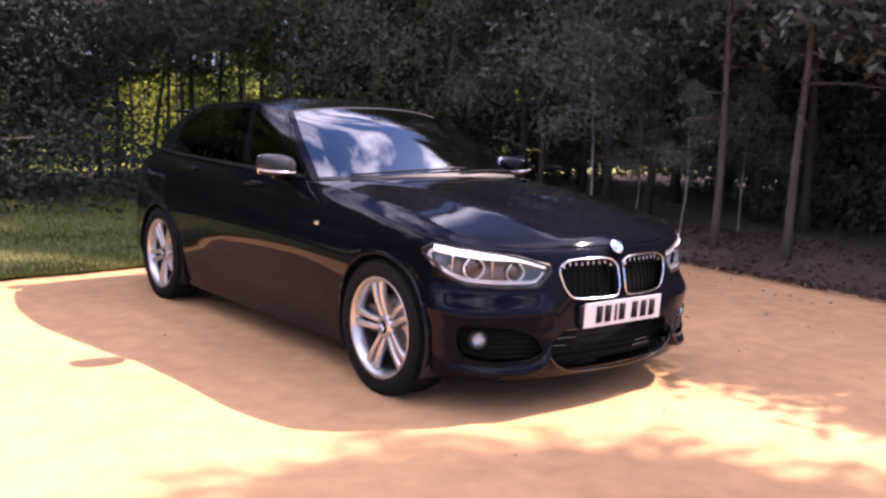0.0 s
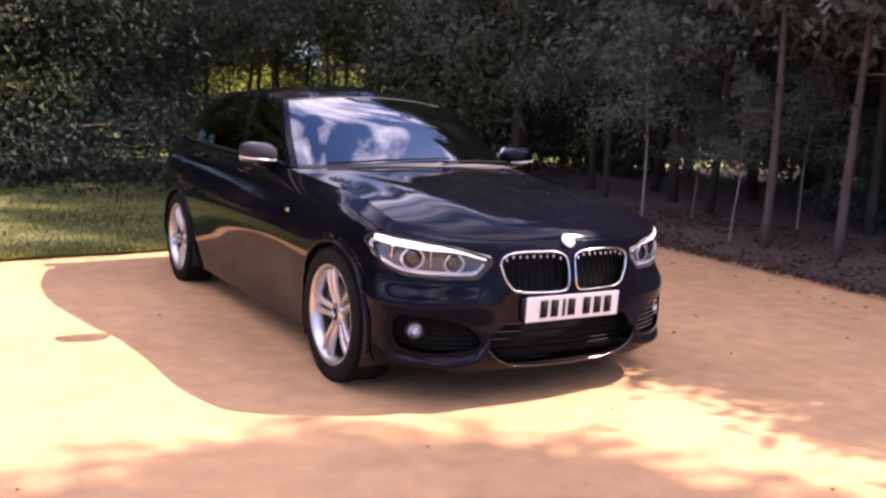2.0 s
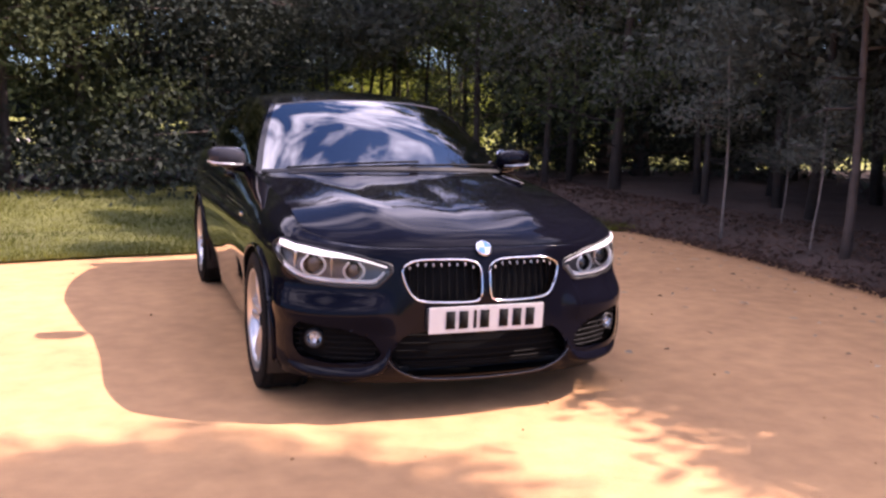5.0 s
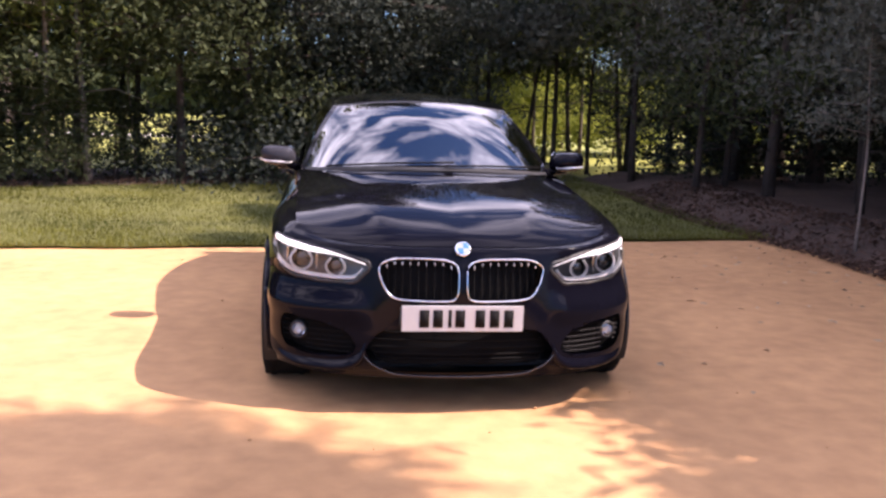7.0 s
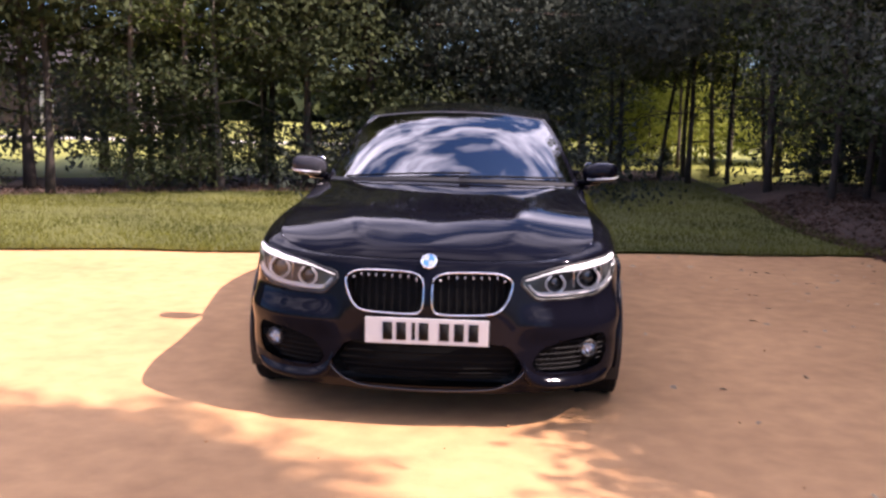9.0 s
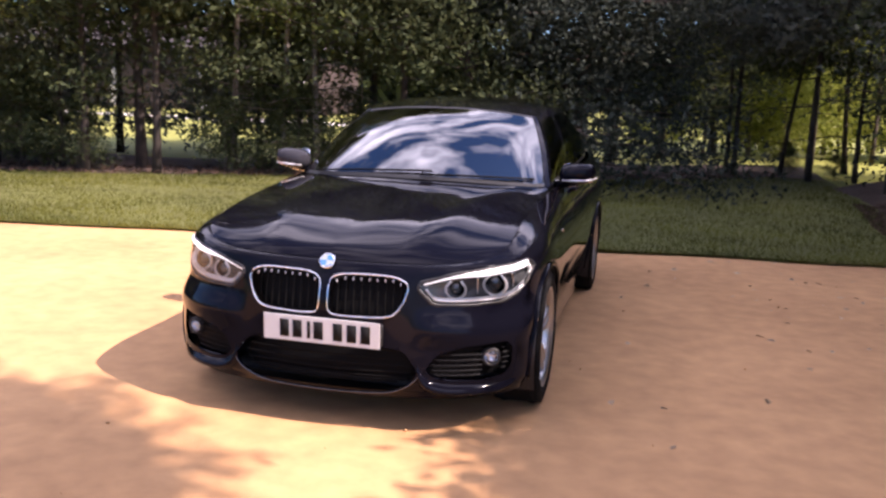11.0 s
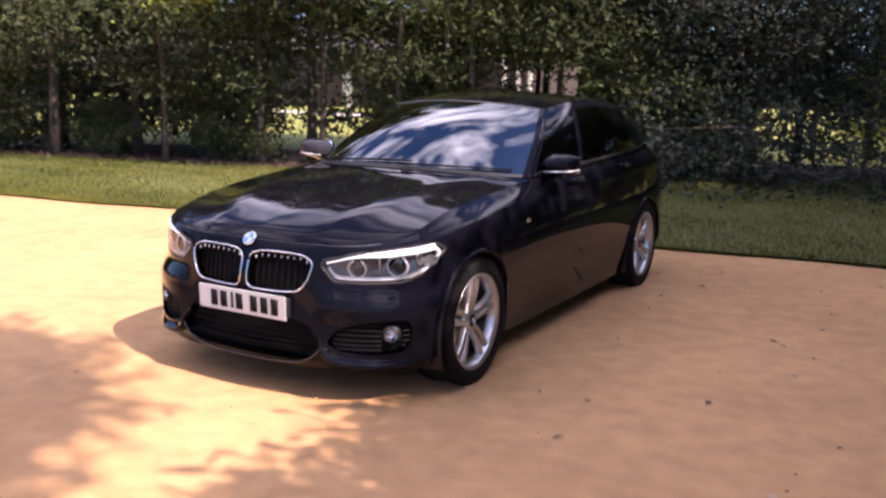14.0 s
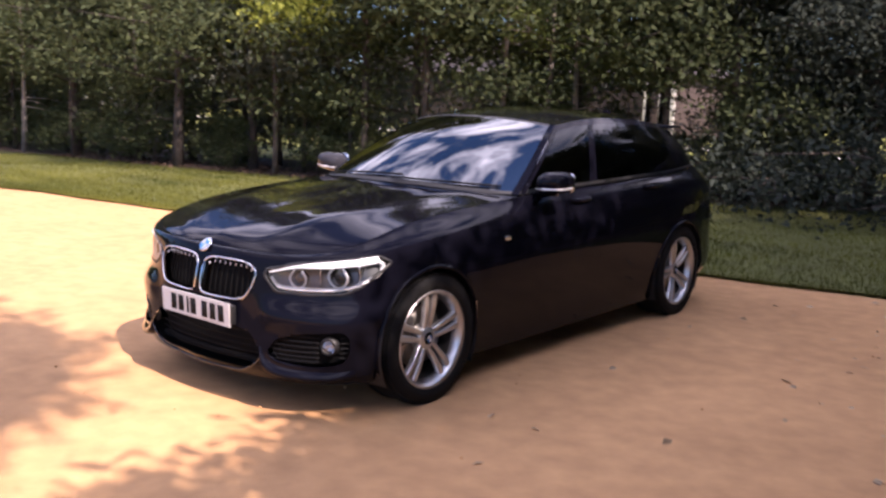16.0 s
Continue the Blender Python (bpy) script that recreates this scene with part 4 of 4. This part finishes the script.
# ---- trees ----
def tree(name, seed, height, trunk_r, clear, spread, leaves, leaf_size, bark, leaf_mat, label, lean=0.0, limbs=14, droop=0.0, twigs=6, wiggle=0.0):
    rng = random.Random(seed)
    t = tagged(new(name), label, "tree")
    bm = bmesh.new()
    n = 9
    pts, rad = [], []
    ax, ay = rng.uniform(-1, 1), rng.uniform(-1, 1)
    for i in range(n + 1):
        f = i / n
        bend = wiggle * height * f ** 0.5
        pts.append(Vector((bend * math.sin(f * 9 + seed), bend * math.cos(f * 7 + seed), 0)) + Vector((lean * f * height * ax + 0.05 * height * 0.12 * math.sin(f * 5 + seed), lean * f * height * ay + 0.04 * math.sin(f * 7 + seed * 2), height * 0.97 * f - 0.05)))
        rad.append(trunk_r * (1.25 if i == 0 else 1.0) * (1 - 0.86 * f))
    tube(pts, rad, 8, bm)

    def along(z):
        f = min(max(z / height, 0), 1) * n
        i = min(int(f), n - 1)
        return pts[i].lerp(pts[i + 1], f - i)
    tips = []
    for k in range(limbs):
        f = (k + rng.random()) / limbs
        z = height * (clear + (0.97 - clear) * f)
        a = rng.uniform(0, math.tau)
        reach = spread * (1 - 0.75 * f ** 1.4) * rng.uniform(0.65, 1.1)
        p0 = along(z)
        p1 = p0 + Vector((math.cos(a), math.sin(a), 0.25 - droop)) * reach * 0.5
        p2 = p0 + Vector((math.cos(a + 0.25), math.sin(a + 0.25), 0.35 - droop * 2)) * reach
        tube([p0, p1, p2], [trunk_r * 0.32 * (1 - 0.6 * f), trunk_r * 0.2 * (1 - 0.6 * f), 0.006], 5, bm)
        for q in (0.35, 0.6, 0.8, 1.0):
            tips.append((p0.lerp(p1, q * 2) if q < 0.5 else p1.lerp(p2, q * 2 - 1), reach * 0.26 + 0.16))
        b = p1.lerp(p2, 0.3)
        for s in (-1, 1):
            e = b + Vector((math.cos(a + s * 0.9), math.sin(a + s * 0.9), 0.15 - droop)) * reach * 0.5
            tube([b, e], [0.012, 0.004], 4, bm)
            tips.append((e, reach * 0.22 + 0.14))
    for k in range(twigs):
        z = height * clear * rng.uniform(0.3, 1.0)
        a = rng.uniform(0, math.tau)
        p0 = along(z)
        L = rng.uniform(0.5, 1.3)
        tube([p0, p0 + Vector((math.cos(a), math.sin(a), rng.uniform(-0.15, 0.15))) * L * 0.5, p0 + Vector((math.cos(a + 0.2), math.sin(a + 0.2), rng.uniform(-0.3, 0.1))) * L], [0.014, 0.008, 0.003], 4, bm)
    part("trunk", bm, bark, t)
    nr = np.random.RandomState(seed)
    idx = nr.randint(0, len(tips), leaves)
    cen = np.array([tuple(p) for p, _ in tips])[idx]
    sz = np.array([r for _, r in tips])[idx]
    pos = cen + nr.normal(0, 1, (leaves, 3)) * (sz * 0.62)[:, None] * np.array((1, 1, 0.6))
    d1 = nr.normal(0, 1, (leaves, 3))
    d1 /= np.linalg.norm(d1, axis=1)[:, None]
    d2 = np.cross(d1, nr.normal(0, 1, (leaves, 3)))
    d2 /= np.linalg.norm(d2, axis=1)[:, None]
    L = leaf_size * nr.uniform(0.6, 1.3, (leaves, 1))
    v = np.stack([pos - d1 * L * 0.6 - d2 * L * 0.42, pos - d1 * L * 0.6 + d2 * L * 0.42, pos + d1 * L], 1).reshape(-1, 3)
    me = bpy.data.meshes.new("crown")
    me.from_pydata(v.tolist(), [], np.arange(leaves * 3).reshape(-1, 3).tolist())
    me.materials.append(leaf_mat)
    new("crown", me).parent = t
    return t


PROTO = {
    "pine": tree("pine_tree", 3, 9.0, 0.06, 0.22, 1.7, 14000, 0.062, BARK_DARK, LEAF_DARK, "slim dark pine with bare lower trunk", 0.01, 24, 0.12, 3),
    "tall": tree("shade_pine", 5, 10.2, 0.11, 0.75, 1.2, 36000, 0.10, BARK, LEAF_DARK, "tall unseen pine whose high dark crown shades the foreground", 0.01, 20, 0.0, 3),
    "low": tree("young_pine", 31, 5.6, 0.045, 0.34, 1.7, 11500, 0.072, BARK_DARK, LEAF_DARK, "young pine with thin bare lower branches", 0.03, 22, 0.05, 4),
    "oak": tree("oak_tree", 8, 7.5, 0.08, 0.15, 2.0, 15000, 0.056, BARK_DARK, LEAF, "young oak with dense dark green crown", 0.02, 24, 0.05, 1),
    "birch": tree("birch_tree", 14, 8.0, 0.055, 0.27, 1.5, 7000, 0.05, BARK_PALE, LEAF_LIGHT, "slender birch with pale trunk and light green leaves", 0.03, 18, 0.05, 5),
    "thin": tree("slender_tree", 44, 7.0, 0.05, 0.26, 1.5, 4000, 0.055, BARK_DARK, LEAF, "slender leaning tree with a thin green crown", 0.06, 14, 0.0, 3),
    "bank": tree("bank_pine", 52, 4.4, 0.046, 0.56, 0.9, 9000, 0.038, BARK, LEAF_DARK, "thin straight pine on the bank with bare lower trunk", 0.004, 14, 0.05, 3),
    "sapling": tree("birch_sapling", 17, 3.8, 0.026, 0.46, 0.8, 3000, 0.045, BARK_PALE, LEAF_DARK, "thin crooked sapling with pale bark", 0.05, 14, 0.05, 0, 0.016),
    "yew": tree("yew_tree", 25, 6.0, 0.10, 0.03, 1.95, 36000, 0.046, BARK, LEAF_YEW, "dense dark evergreen tree leafy to the ground", 0.01, 34, 0.2, 0),
    "back": tree("background_tree", 27, 8.0, 0.09, 0.10, 2.1, 8500, 0.088, BARK_DARK, LEAF, "broad green tree deeper in the wood", 0.01, 24, 0.1, 0),
    "dark": tree("background_pine", 29, 8.0, 0.09, 0.06, 1.9, 8500, 0.09, BARK_DARK, LEAF_DARK, "dark pine deeper in the wood", 0.01, 26, 0.2, 0),
    "open": tree("roadside_tree", 33, 8.0, 0.07, 0.24, 2.0, 9000, 0.09, BARK_DARK, LEAF, "green tree deeper in the wood with a bare lower trunk", 0.01, 22, 0.0, 3),
    "bright": tree("maple_tree", 61, 5.4, 0.05, 0.46, 1.25, 8000, 0.065, BARK, LEAF_SUNLIT, "small tree with sunlit yellow-green leaves", 0.02, 16, 0.05, 1),
    "bush": tree("murk_bush", 71, 2.2, 0.03, 0.05, 0.9, 5000, 0.055, BARK, LEAF_DARK, "dark bush added for the shady murk between the pine trunks", 0.02, 16, 0.05, 0),
    "hazel": tree("hazel_bush", 81, 2.4, 0.03, 0.04, 1.1, 5000, 0.07, BARK, LEAF_SUNLIT, "sunlit yellow-green bush beyond the wood", 0.02, 18, 0.0, 0),
    "shrub": tree("shrub", 21, 1.8, 0.022, 0.08, 0.9, 3500, 0.045, BARK, LEAF, "low leafy shrub at the wood's edge", 0.02, 12, 0.0, 0),
}
HEIGHT = {"pine": 9.0, "tall": 10.2, "low": 5.6, "oak": 7.5, "birch": 8.0, "thin": 7.0, "bank": 4.4, "sapling": 3.8, "yew": 6.0, "back": 8.0, "dark": 8.0, "open": 8.0, "bright": 5.4,
          "bush": 2.2, "shrub": 1.8, "hazel": 2.4}
FACTOR = {"thin": 0.95, "oak": 1.4, "tall": 1.1, "sapling": 0.9, "pine": 0.95, "birch": 1.1, "yew": 1.15}
used = {}


def plant(kind, x, y, size=1.0, turn=0.0, tilt=0.0):
    size *= FACTOR.get(kind, 1.0)
    away, bearing = math.hypot(x, y + 1.2), math.degrees(math.atan2(y + 1.2, x))
    if 57 < bearing < 175 and y > 3:
        size = min(size, (0.9 + 0.66 * away) / HEIGHT[kind])
    if kind not in used:
        used[kind] = size
        PROTO[kind].matrix_basis = pose(x, y, 0, tilt, 0, turn) @ Matrix.Diagonal((size, size, size, 1))
    else:
        k = size / used[kind]
        copy_thing(PROTO[kind], pose(x, y, 0, tilt, 0, turn) @ Matrix.Diagonal((k, k, k, 1)))


def in_gap(x, y):
    """The narrow opening through the wood to the bright meadow."""
    return (abs((x - 9.4) * 0.63 - (y - 5.2) * 0.78) < 1.0 and x > 5.4) or (abs((x - 7.8) * 0.75 - (y - 6.9) * 0.66) < 0.7 and x > 5.4)


rng = random.Random(4)
# dark bushes added to stand for the shady murk behind the trunk row
for x, y, s in ((6.3, -2.6, 0.9), (6.9, -1.7, 1.0), (6.5, -0.9, 0.8), (7.3, -0.6, 1.1), (7.0, 0.1, 0.9), (7.6, 0.8, 1.1), (6.7, 1.0, 0.7), (7.2, 2.3, 1.0), (6.6, 2.2, 0.8), (7.4, -2.4, 1.1), (7.0, -3.3, 1.0), (6.3, 3.4, 0.8), (6.9, 3.9, 1.0), (6.2, 4.9, 0.9)):
    if not in_gap(x, y):
        plant("bush", x, y, s, x * 97)
# the wood beside the car: trunks along the bank
for x, y, k, s in ((4.53, 0.62, "bank", 1.0), (4.62, -0.17, "bank", 1.05), (4.45, 2.2, "sapling", 0.75), (5.1, 2.1, "sapling", 0.5), (4.55, 1.05, "sapling", 0.55), (5.4, 0.95, "sapling", 0.6), (5.9, 1.25, "low", 1.0), (6.0, 3.05, "low", 1.15), (6.1, 0.55, "low", 1.18), (5.0, -1.2, "bank", 0.85),
                   (5.6, -0.7, "low", 1.05), (6.0, -1.8, "low", 1.08), (6.5, -2.0, "low", 1.14), (7.1, 0.4, "low", 1.26), (7.3, 1.4, "low", 1.3), (5.9, 2.6, "pine", 0.95), (6.3, 3.6, "pine", 1.1), (7.5, 2.1, "pine", 1.12), (6.2, -2.9, "low", 1.02), (6.6, -0.2, "low", 1.2), (6.8, 1.6, "low", 1.22), (6.9, -1.2, "low", 1.22), (7.2, -2.4, "low", 1.1),
                   (5.8, 4.4, "pine", 0.85), (6.4, 5.4, "pine", 1.0), (7.6, 1.1, "pine", 1.25), (8.0, 2.5, "pine", 1.3), (8.2, 3.9, "pine", 1.3), (7.7, 5.4, "pine", 1.05), (5.6, 6.3, "oak", 0.78), (5.6, 7.8, "pine", 1.0), (6.4, 9.2, "oak", 0.8), (4.95, 7.4, "thin", 1.3), (4.7, 9.6, "thin", 1.3),
                   # unseen pines, placed and sized for the shade they cast on the foreground
                   (6.1, -5.4, "tall", 1.02), (6.65, -5.8, "tall", 1.05), (6.2, -5.95, "tall", 1.05), (7.1, -6.5, "tall", 1.08), (6.4, -3.75, "low", 1.05), (7.3, -4.0, "low", 1.12), (6.6, -4.6, "low", 1.08), (7.1, -3.1, "low", 1.08), (6.5, -5.5, "low", 1.0), (7.4, -5.8, "low", 0.95)):
    turn, lean = rng.uniform(0, 360), rng.uniform(-2, 2)
    if k in ("bank", "sapling", "pine") or not in_gap(x, y):
        plant(k, x, y, s, turn, 0 if k == "bank" else lean)
for i in range(44):
    y = -9 + i * 0.55
    x = rng.uniform(7.8, 13.5)
    near = y < 3.0
    if in_gap(x, y):
        continue
    if not near and x < 8.5 + (y - 9) * 0.5:
        x += 2.5
    s = rng.uniform(0.78, 0.9) if near and x < 9.5 else rng.uniform(0.95, 1.15) if near else rng.uniform(1.0, 1.25) if y < 8 else rng.uniform(0.6, 0.75)
    if near:
        s = min(s, (x - 2.3) / 7.3)
    plant(rng.choice(("dark", "dark", "back")), x, y, s, rng.uniform(0, 360))
for i in range(9):
    x, y = 13.5 + rng.uniform(0, 3), -8 + i * 2.2
    if in_gap(x, y):
        continue
    plant("dark", x, y, rng.uniform(1.2, 1.5), rng.uniform(0, 360))
# the tree line behind the lawn
for x, y, k, s in ((-4.2, 8.25, "birch", 1.1), (-3.7, 9.2, "sapling", 1.1), (-5.5, 8.0, "birch", 0.9), (-0.1, 9.8, "yew", 1.15), (-1.0, 10.4, "yew", 1.2), (-1.9, 9.6, "oak", 1.2), (-8.7, 5.75, "bright", 1.0), (-6.8, 7.3, "oak", 0.9)):
    plant(k, x, y, s, rng.uniform(0, 360))
def clearing(x, y):
    """The openings in the tree line towards the brick building."""
    return -8.1 - 0.8 * (y - 7.5) < x < -5.7 - 0.62 * (y - 7.5) or abs(x + 3.3 + 0.47 * (y - 9.8)) < 0.32


for i in range(25):
    x = -24 + i * 0.95 + rng.uniform(-0.35, 0.35)
    y = wood_edge(x) + rng.uniform(0.4, 1.4)
    if clearing(x, y):
        plant("open", x, y, rng.uniform(0.95, 1.05), rng.uniform(0, 360))
        continue
    plant(rng.choice(("oak", "pine", "oak", "thin", "thin", "birch")), x, y, rng.uniform(0.7, 0.95) if x < -6 else rng.uniform(0.85, 1.1), rng.uniform(0, 360))
for i in range(30):
    x = -28 + i * 0.92 + rng.uniform(-0.4, 0.4)
    y = wood_edge(x) + rng.uniform(1.8, 3.6)
    if not clearing(x, y):
        plant(rng.choice(("open", "dark", "dark")), x, y, rng.uniform(0.6, 0.9), rng.uniform(0, 360))
for i in range(18):
    x = -30 + i * 1.6 + rng.uniform(-0.4, 0.4)
    y = wood_edge(x) + rng.uniform(4.0, 7.0)
    plant("open" if clearing(x, y) else rng.choice(("open", "dark")), x, y, rng.uniform(1.0, 1.3), rng.uniform(0, 360))
for i in range(34):
    x = -22 + i * 0.65 + rng.uniform(-0.3, 0.3)
    y = wood_edge(x) + rng.uniform(0.7, 2.0)
    if not clearing(x, y) or i % 2:
        plant("shrub", x, y, rng.uniform(0.5, 1.1), rng.uniform(0, 360))


# the low building and the path beyond the trees
BRICK = material("brown_brickwork", (0.05, 0.032, 0.028), 0.9, vary=0.3, scale=6, bump=0.4, bump_scale=30)
TILES = material("dark_roof_tiles", (0.06, 0.05, 0.05), 0.85, vary=0.3, scale=5)
PATH_GREY = material("pale_concrete", (0.52, 0.49, 0.44), 0.9, vary=0.15, scale=3)
tagged(strip("road", -70, -3, lambda x: 26.0 + 0.03 * x, lambda x: 28.4 + 0.03 * x, 0.008, PATH_GREY, 60, 2), "pale concrete road beyond the trees", "road", "", "structure")
hall = tagged(new("low_building"), "low brown brick building with white doors beyond the trees", "building")
wall = box((20, 6, 3.0), (-25, 38, 1.5), 0.02)
part("wall", wall, BRICK, hall)
roof = bmesh.new()
lo = [roof.verts.new(q) for q in ((-35.5, 34.5, 3.0), (-14.5, 34.5, 3.0), (-14.5, 41.5, 3.0), (-35.5, 41.5, 3.0))]
hi = [roof.verts.new(q) for q in ((-33, 38, 4.9), (-17, 38, 4.9))]
roof.faces.new(lo[::-1])
for f in ((lo[0], lo[1], hi[1], hi[0]), (lo[1], lo[2], hi[1]), (lo[2], lo[3], hi[0], hi[1]), (lo[3], lo[0], hi[0])):
    roof.faces.new(f)
part("roof", roof, TILES, hall, "dark tiled hip roof", False)
for x in (-20.8, -25.7):
    d = part("door", box((0.5, 0.08, 2.05), (x, 34.97, 1.03), 0.01), PATH_GREY, hall, "white door", False)
    part("door_frame", tube([(x - 0.29, 34.96, 0), (x - 0.29, 34.96, 2.1), (x + 0.29, 34.96, 2.1), (x + 0.29, 34.96, 0)], 0.03, 4), PATH_GREY, d)

for x in (-14.75, -15.35, -16.1):
    part("porch_post", box((0.16, 0.16, 2.6), (x, 34.2, 1.3), 0.02), PATH_GREY, hall, "white porch post", False)

# thin row in front of the bright field
for x, y, k, s in ((0.2, 13.6, "oak", 0.8), (2.6, 12.5, "low", 1.2), (3.9, 12.1, "low", 1.25), (2.5, 13.3, "thin", 0.95), (3.5, 13.2, "thin", 1.0), (4.1, 13.8, "thin", 1.1), (4.8, 12.8, "thin", 1.0),
                   (5.5, 12.4, "thin", 1.1), (6.3, 12.0, "birch", 1.0), (7.0, 12.6, "thin", 1.2), (7.6, 11.4, "oak", 0.9), (4.7, 17.8, "bright", 1.05), (6.2, 18.6, "bright", 1.15), (2.2, 17.6, "bright", 0.9), (8.6, 13.0, "thin", 1.2), (5.0, 15.0, "thin", 1.2), (6.6, 15.5, "back", 0.8), (7.7, 10.3, "yew", 1.25), (8.0, 9.4, "yew", 1.3), (5.8, 13.6, "thin", 1.1)):
    plant(k, x, y, s, rng.uniform(0, 360), rng.uniform(-9, 9) if k == "thin" else 0)
for x, y, s in ((4.4, 12.6, 0.3), (5.9, 11.2, 0.4), (6.8, 10.4, 0.7), (3.6, 13.4, 0.4), (7.0, 11.6, 1.0)):
    plant("shrub", x, y, s, rng.uniform(0, 360))

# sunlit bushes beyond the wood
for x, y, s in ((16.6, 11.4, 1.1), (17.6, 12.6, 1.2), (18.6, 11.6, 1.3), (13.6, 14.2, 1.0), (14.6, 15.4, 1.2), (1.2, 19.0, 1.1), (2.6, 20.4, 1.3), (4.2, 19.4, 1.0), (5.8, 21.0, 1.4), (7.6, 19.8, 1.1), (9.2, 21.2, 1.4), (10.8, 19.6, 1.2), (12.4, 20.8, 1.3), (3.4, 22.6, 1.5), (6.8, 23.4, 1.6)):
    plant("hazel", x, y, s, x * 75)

# sunlit trees out in the meadow
for x, y, k, s in ((3.4, 20, "birch", 0.9), (5.6, 22, "birch", 1.0), (4.6, 26, "birch", 1.1), (7.4, 25, "birch", 1.0), (1.2, 17.0, "back", 1.0), (2.4, 19.5, "back", 0.9), (9.6, 23, "birch", 1.1), (0.2, 15.5, "thin", 1.1)):
    plant(k, x, y, s, rng.uniform(0, 360))
# unseen trees added round the far side of the yard, behind the walk, for reflections
for i in range(24):
    a = math.radians(-172 + i * 7.2)
    if -140 < math.degrees(a) < -40:
        continue
    plant(rng.choice(("back", "dark")), 24 * math.cos(a) - 2, 24 * math.sin(a) - 1, rng.uniform(0.45, 0.6), rng.uniform(0, 360))
# far wood across the meadow
nr = np.random.RandomState(9)
n = 26000
ang = nr.uniform(-1.9, 1.9, n)
dist = nr.uniform(70, 84, n)
top = 4.2 + 1.2 * np.sin(ang * 17) + 0.8 * np.sin(ang * 41 + 1)
pos = np.stack([dist * np.sin(ang), dist * np.cos(ang), top * nr.uniform(0, 1, n) ** 0.7], 1)
d1 = nr.normal(0, 1, (n, 3))
d1 /= np.linalg.norm(d1, axis=1)[:, None]
d2 = np.cross(d1, nr.normal(0, 1, (n, 3)))
d2 /= np.linalg.norm(d2, axis=1)[:, None]
v = np.stack([pos - d1 * 0.9 - d2 * 0.7, pos - d1 * 0.9 + d2 * 0.7, pos + d1 * 0.9], 1).reshape(-1, 3)
me = bpy.data.meshes.new("far_wood")
me.from_pydata(v.tolist(), [], np.arange(n * 3).reshape(-1, 3).tolist())
me.materials.append(LEAF)
tagged(new("far_wood", me), "distant belt of green trees beyond the meadow", "woodland", "", "stuff")


# loose needles and dead leaves on the bank and along the lawn's far edge
rng = random.Random(77)
verts, faces = [], []
for i in range(15000):
    if i % 3:
        y, d = rng.uniform(-3, 8.5), rng.random() ** 1.6 * 1.6 - 0.22
        x, z = 4.12 + 0.12 * math.sin(y * 0.9) + d, 0.016 + 0.19 * min(1, max(d, 0) * 1.7) ** 1.3
    else:
        x = rng.uniform(-14, 3.5)
        y, z = wood_edge(x) + rng.uniform(0.1, 1.5), 0.06
    a, L = rng.uniform(0, math.tau), rng.uniform(0.012, 0.05)
    c, d = math.cos(a) * L, math.sin(a) * L
    k = len(verts)
    verts += [(x - c, y - d, z + rng.uniform(0, 0.03)), (x - d * 0.4, y + c * 0.4, z + rng.uniform(0, 0.05)), (x + c, y + d, z + rng.uniform(0, 0.05))]
    faces.append((k, k + 1, k + 2))
me = bpy.data.meshes.new("needle_litter")
me.from_pydata(verts, [], faces)
me.materials.append(leaf_material("dead_needles", (0.05, 0.032, 0.025), (0.15, 0.095, 0.072)))
tagged(new("needle_litter", me), "reddish brown needles and dead leaves", "leaf litter", "", "stuff")


# fallen leaves and small stones on the gravel
rng = random.Random(23)
verts, faces = [], []
for i in range(700):
    x, y = rng.uniform(1.0, 4.4), rng.uniform(-4.5, 3.2)
    if rng.random() > (x / 4.4) ** 2.2:
        continue
    a, L, up = rng.uniform(0, math.tau), rng.uniform(0.015, 0.04), rng.uniform(0.003, 0.014)
    c, d = math.cos(a) * L, math.sin(a) * L
    k = len(verts)
    verts += [(x - c, y - d, 0.008), (x - d * 0.5, y + c * 0.5, 0.008 + up), (x + c, y + d, 0.009), (x + d * 0.5, y - c * 0.5, 0.007)]
    faces.append((k, k + 1, k + 2, k + 3))
me = bpy.data.meshes.new("fallen_leaves")
me.from_pydata(verts, [], faces)
me.materials.append(leaf_material("dry_leaves", (0.30, 0.20, 0.11), (0.58, 0.46, 0.32)))
tagged(new("fallen_leaves", me), "dry brown leaves scattered on the gravel", "leaves", "", "stuff")
bm = bmesh.new()
for i in range(90):
    x, y = rng.uniform(-6, 4.2), rng.uniform(-4.6, 2.4)
    r = rng.uniform(0.005, 0.013)
    m = Matrix.Translation((x, y, 0.004 + r * 0.3)) @ Euler((rng.random() * 3, rng.random() * 3, rng.random() * 3)).to_matrix().to_4x4() @ Matrix.Diagonal((r, r * rng.uniform(0.5, 0.9), r * rng.uniform(0.4, 0.7), 1))
    bmesh.ops.create_icosphere(bm, subdivisions=1, radius=1, matrix=m)
tagged(part("pebbles", bm, GRAVEL), "small loose stones in the sandy gravel", "stones", "", "stuff")
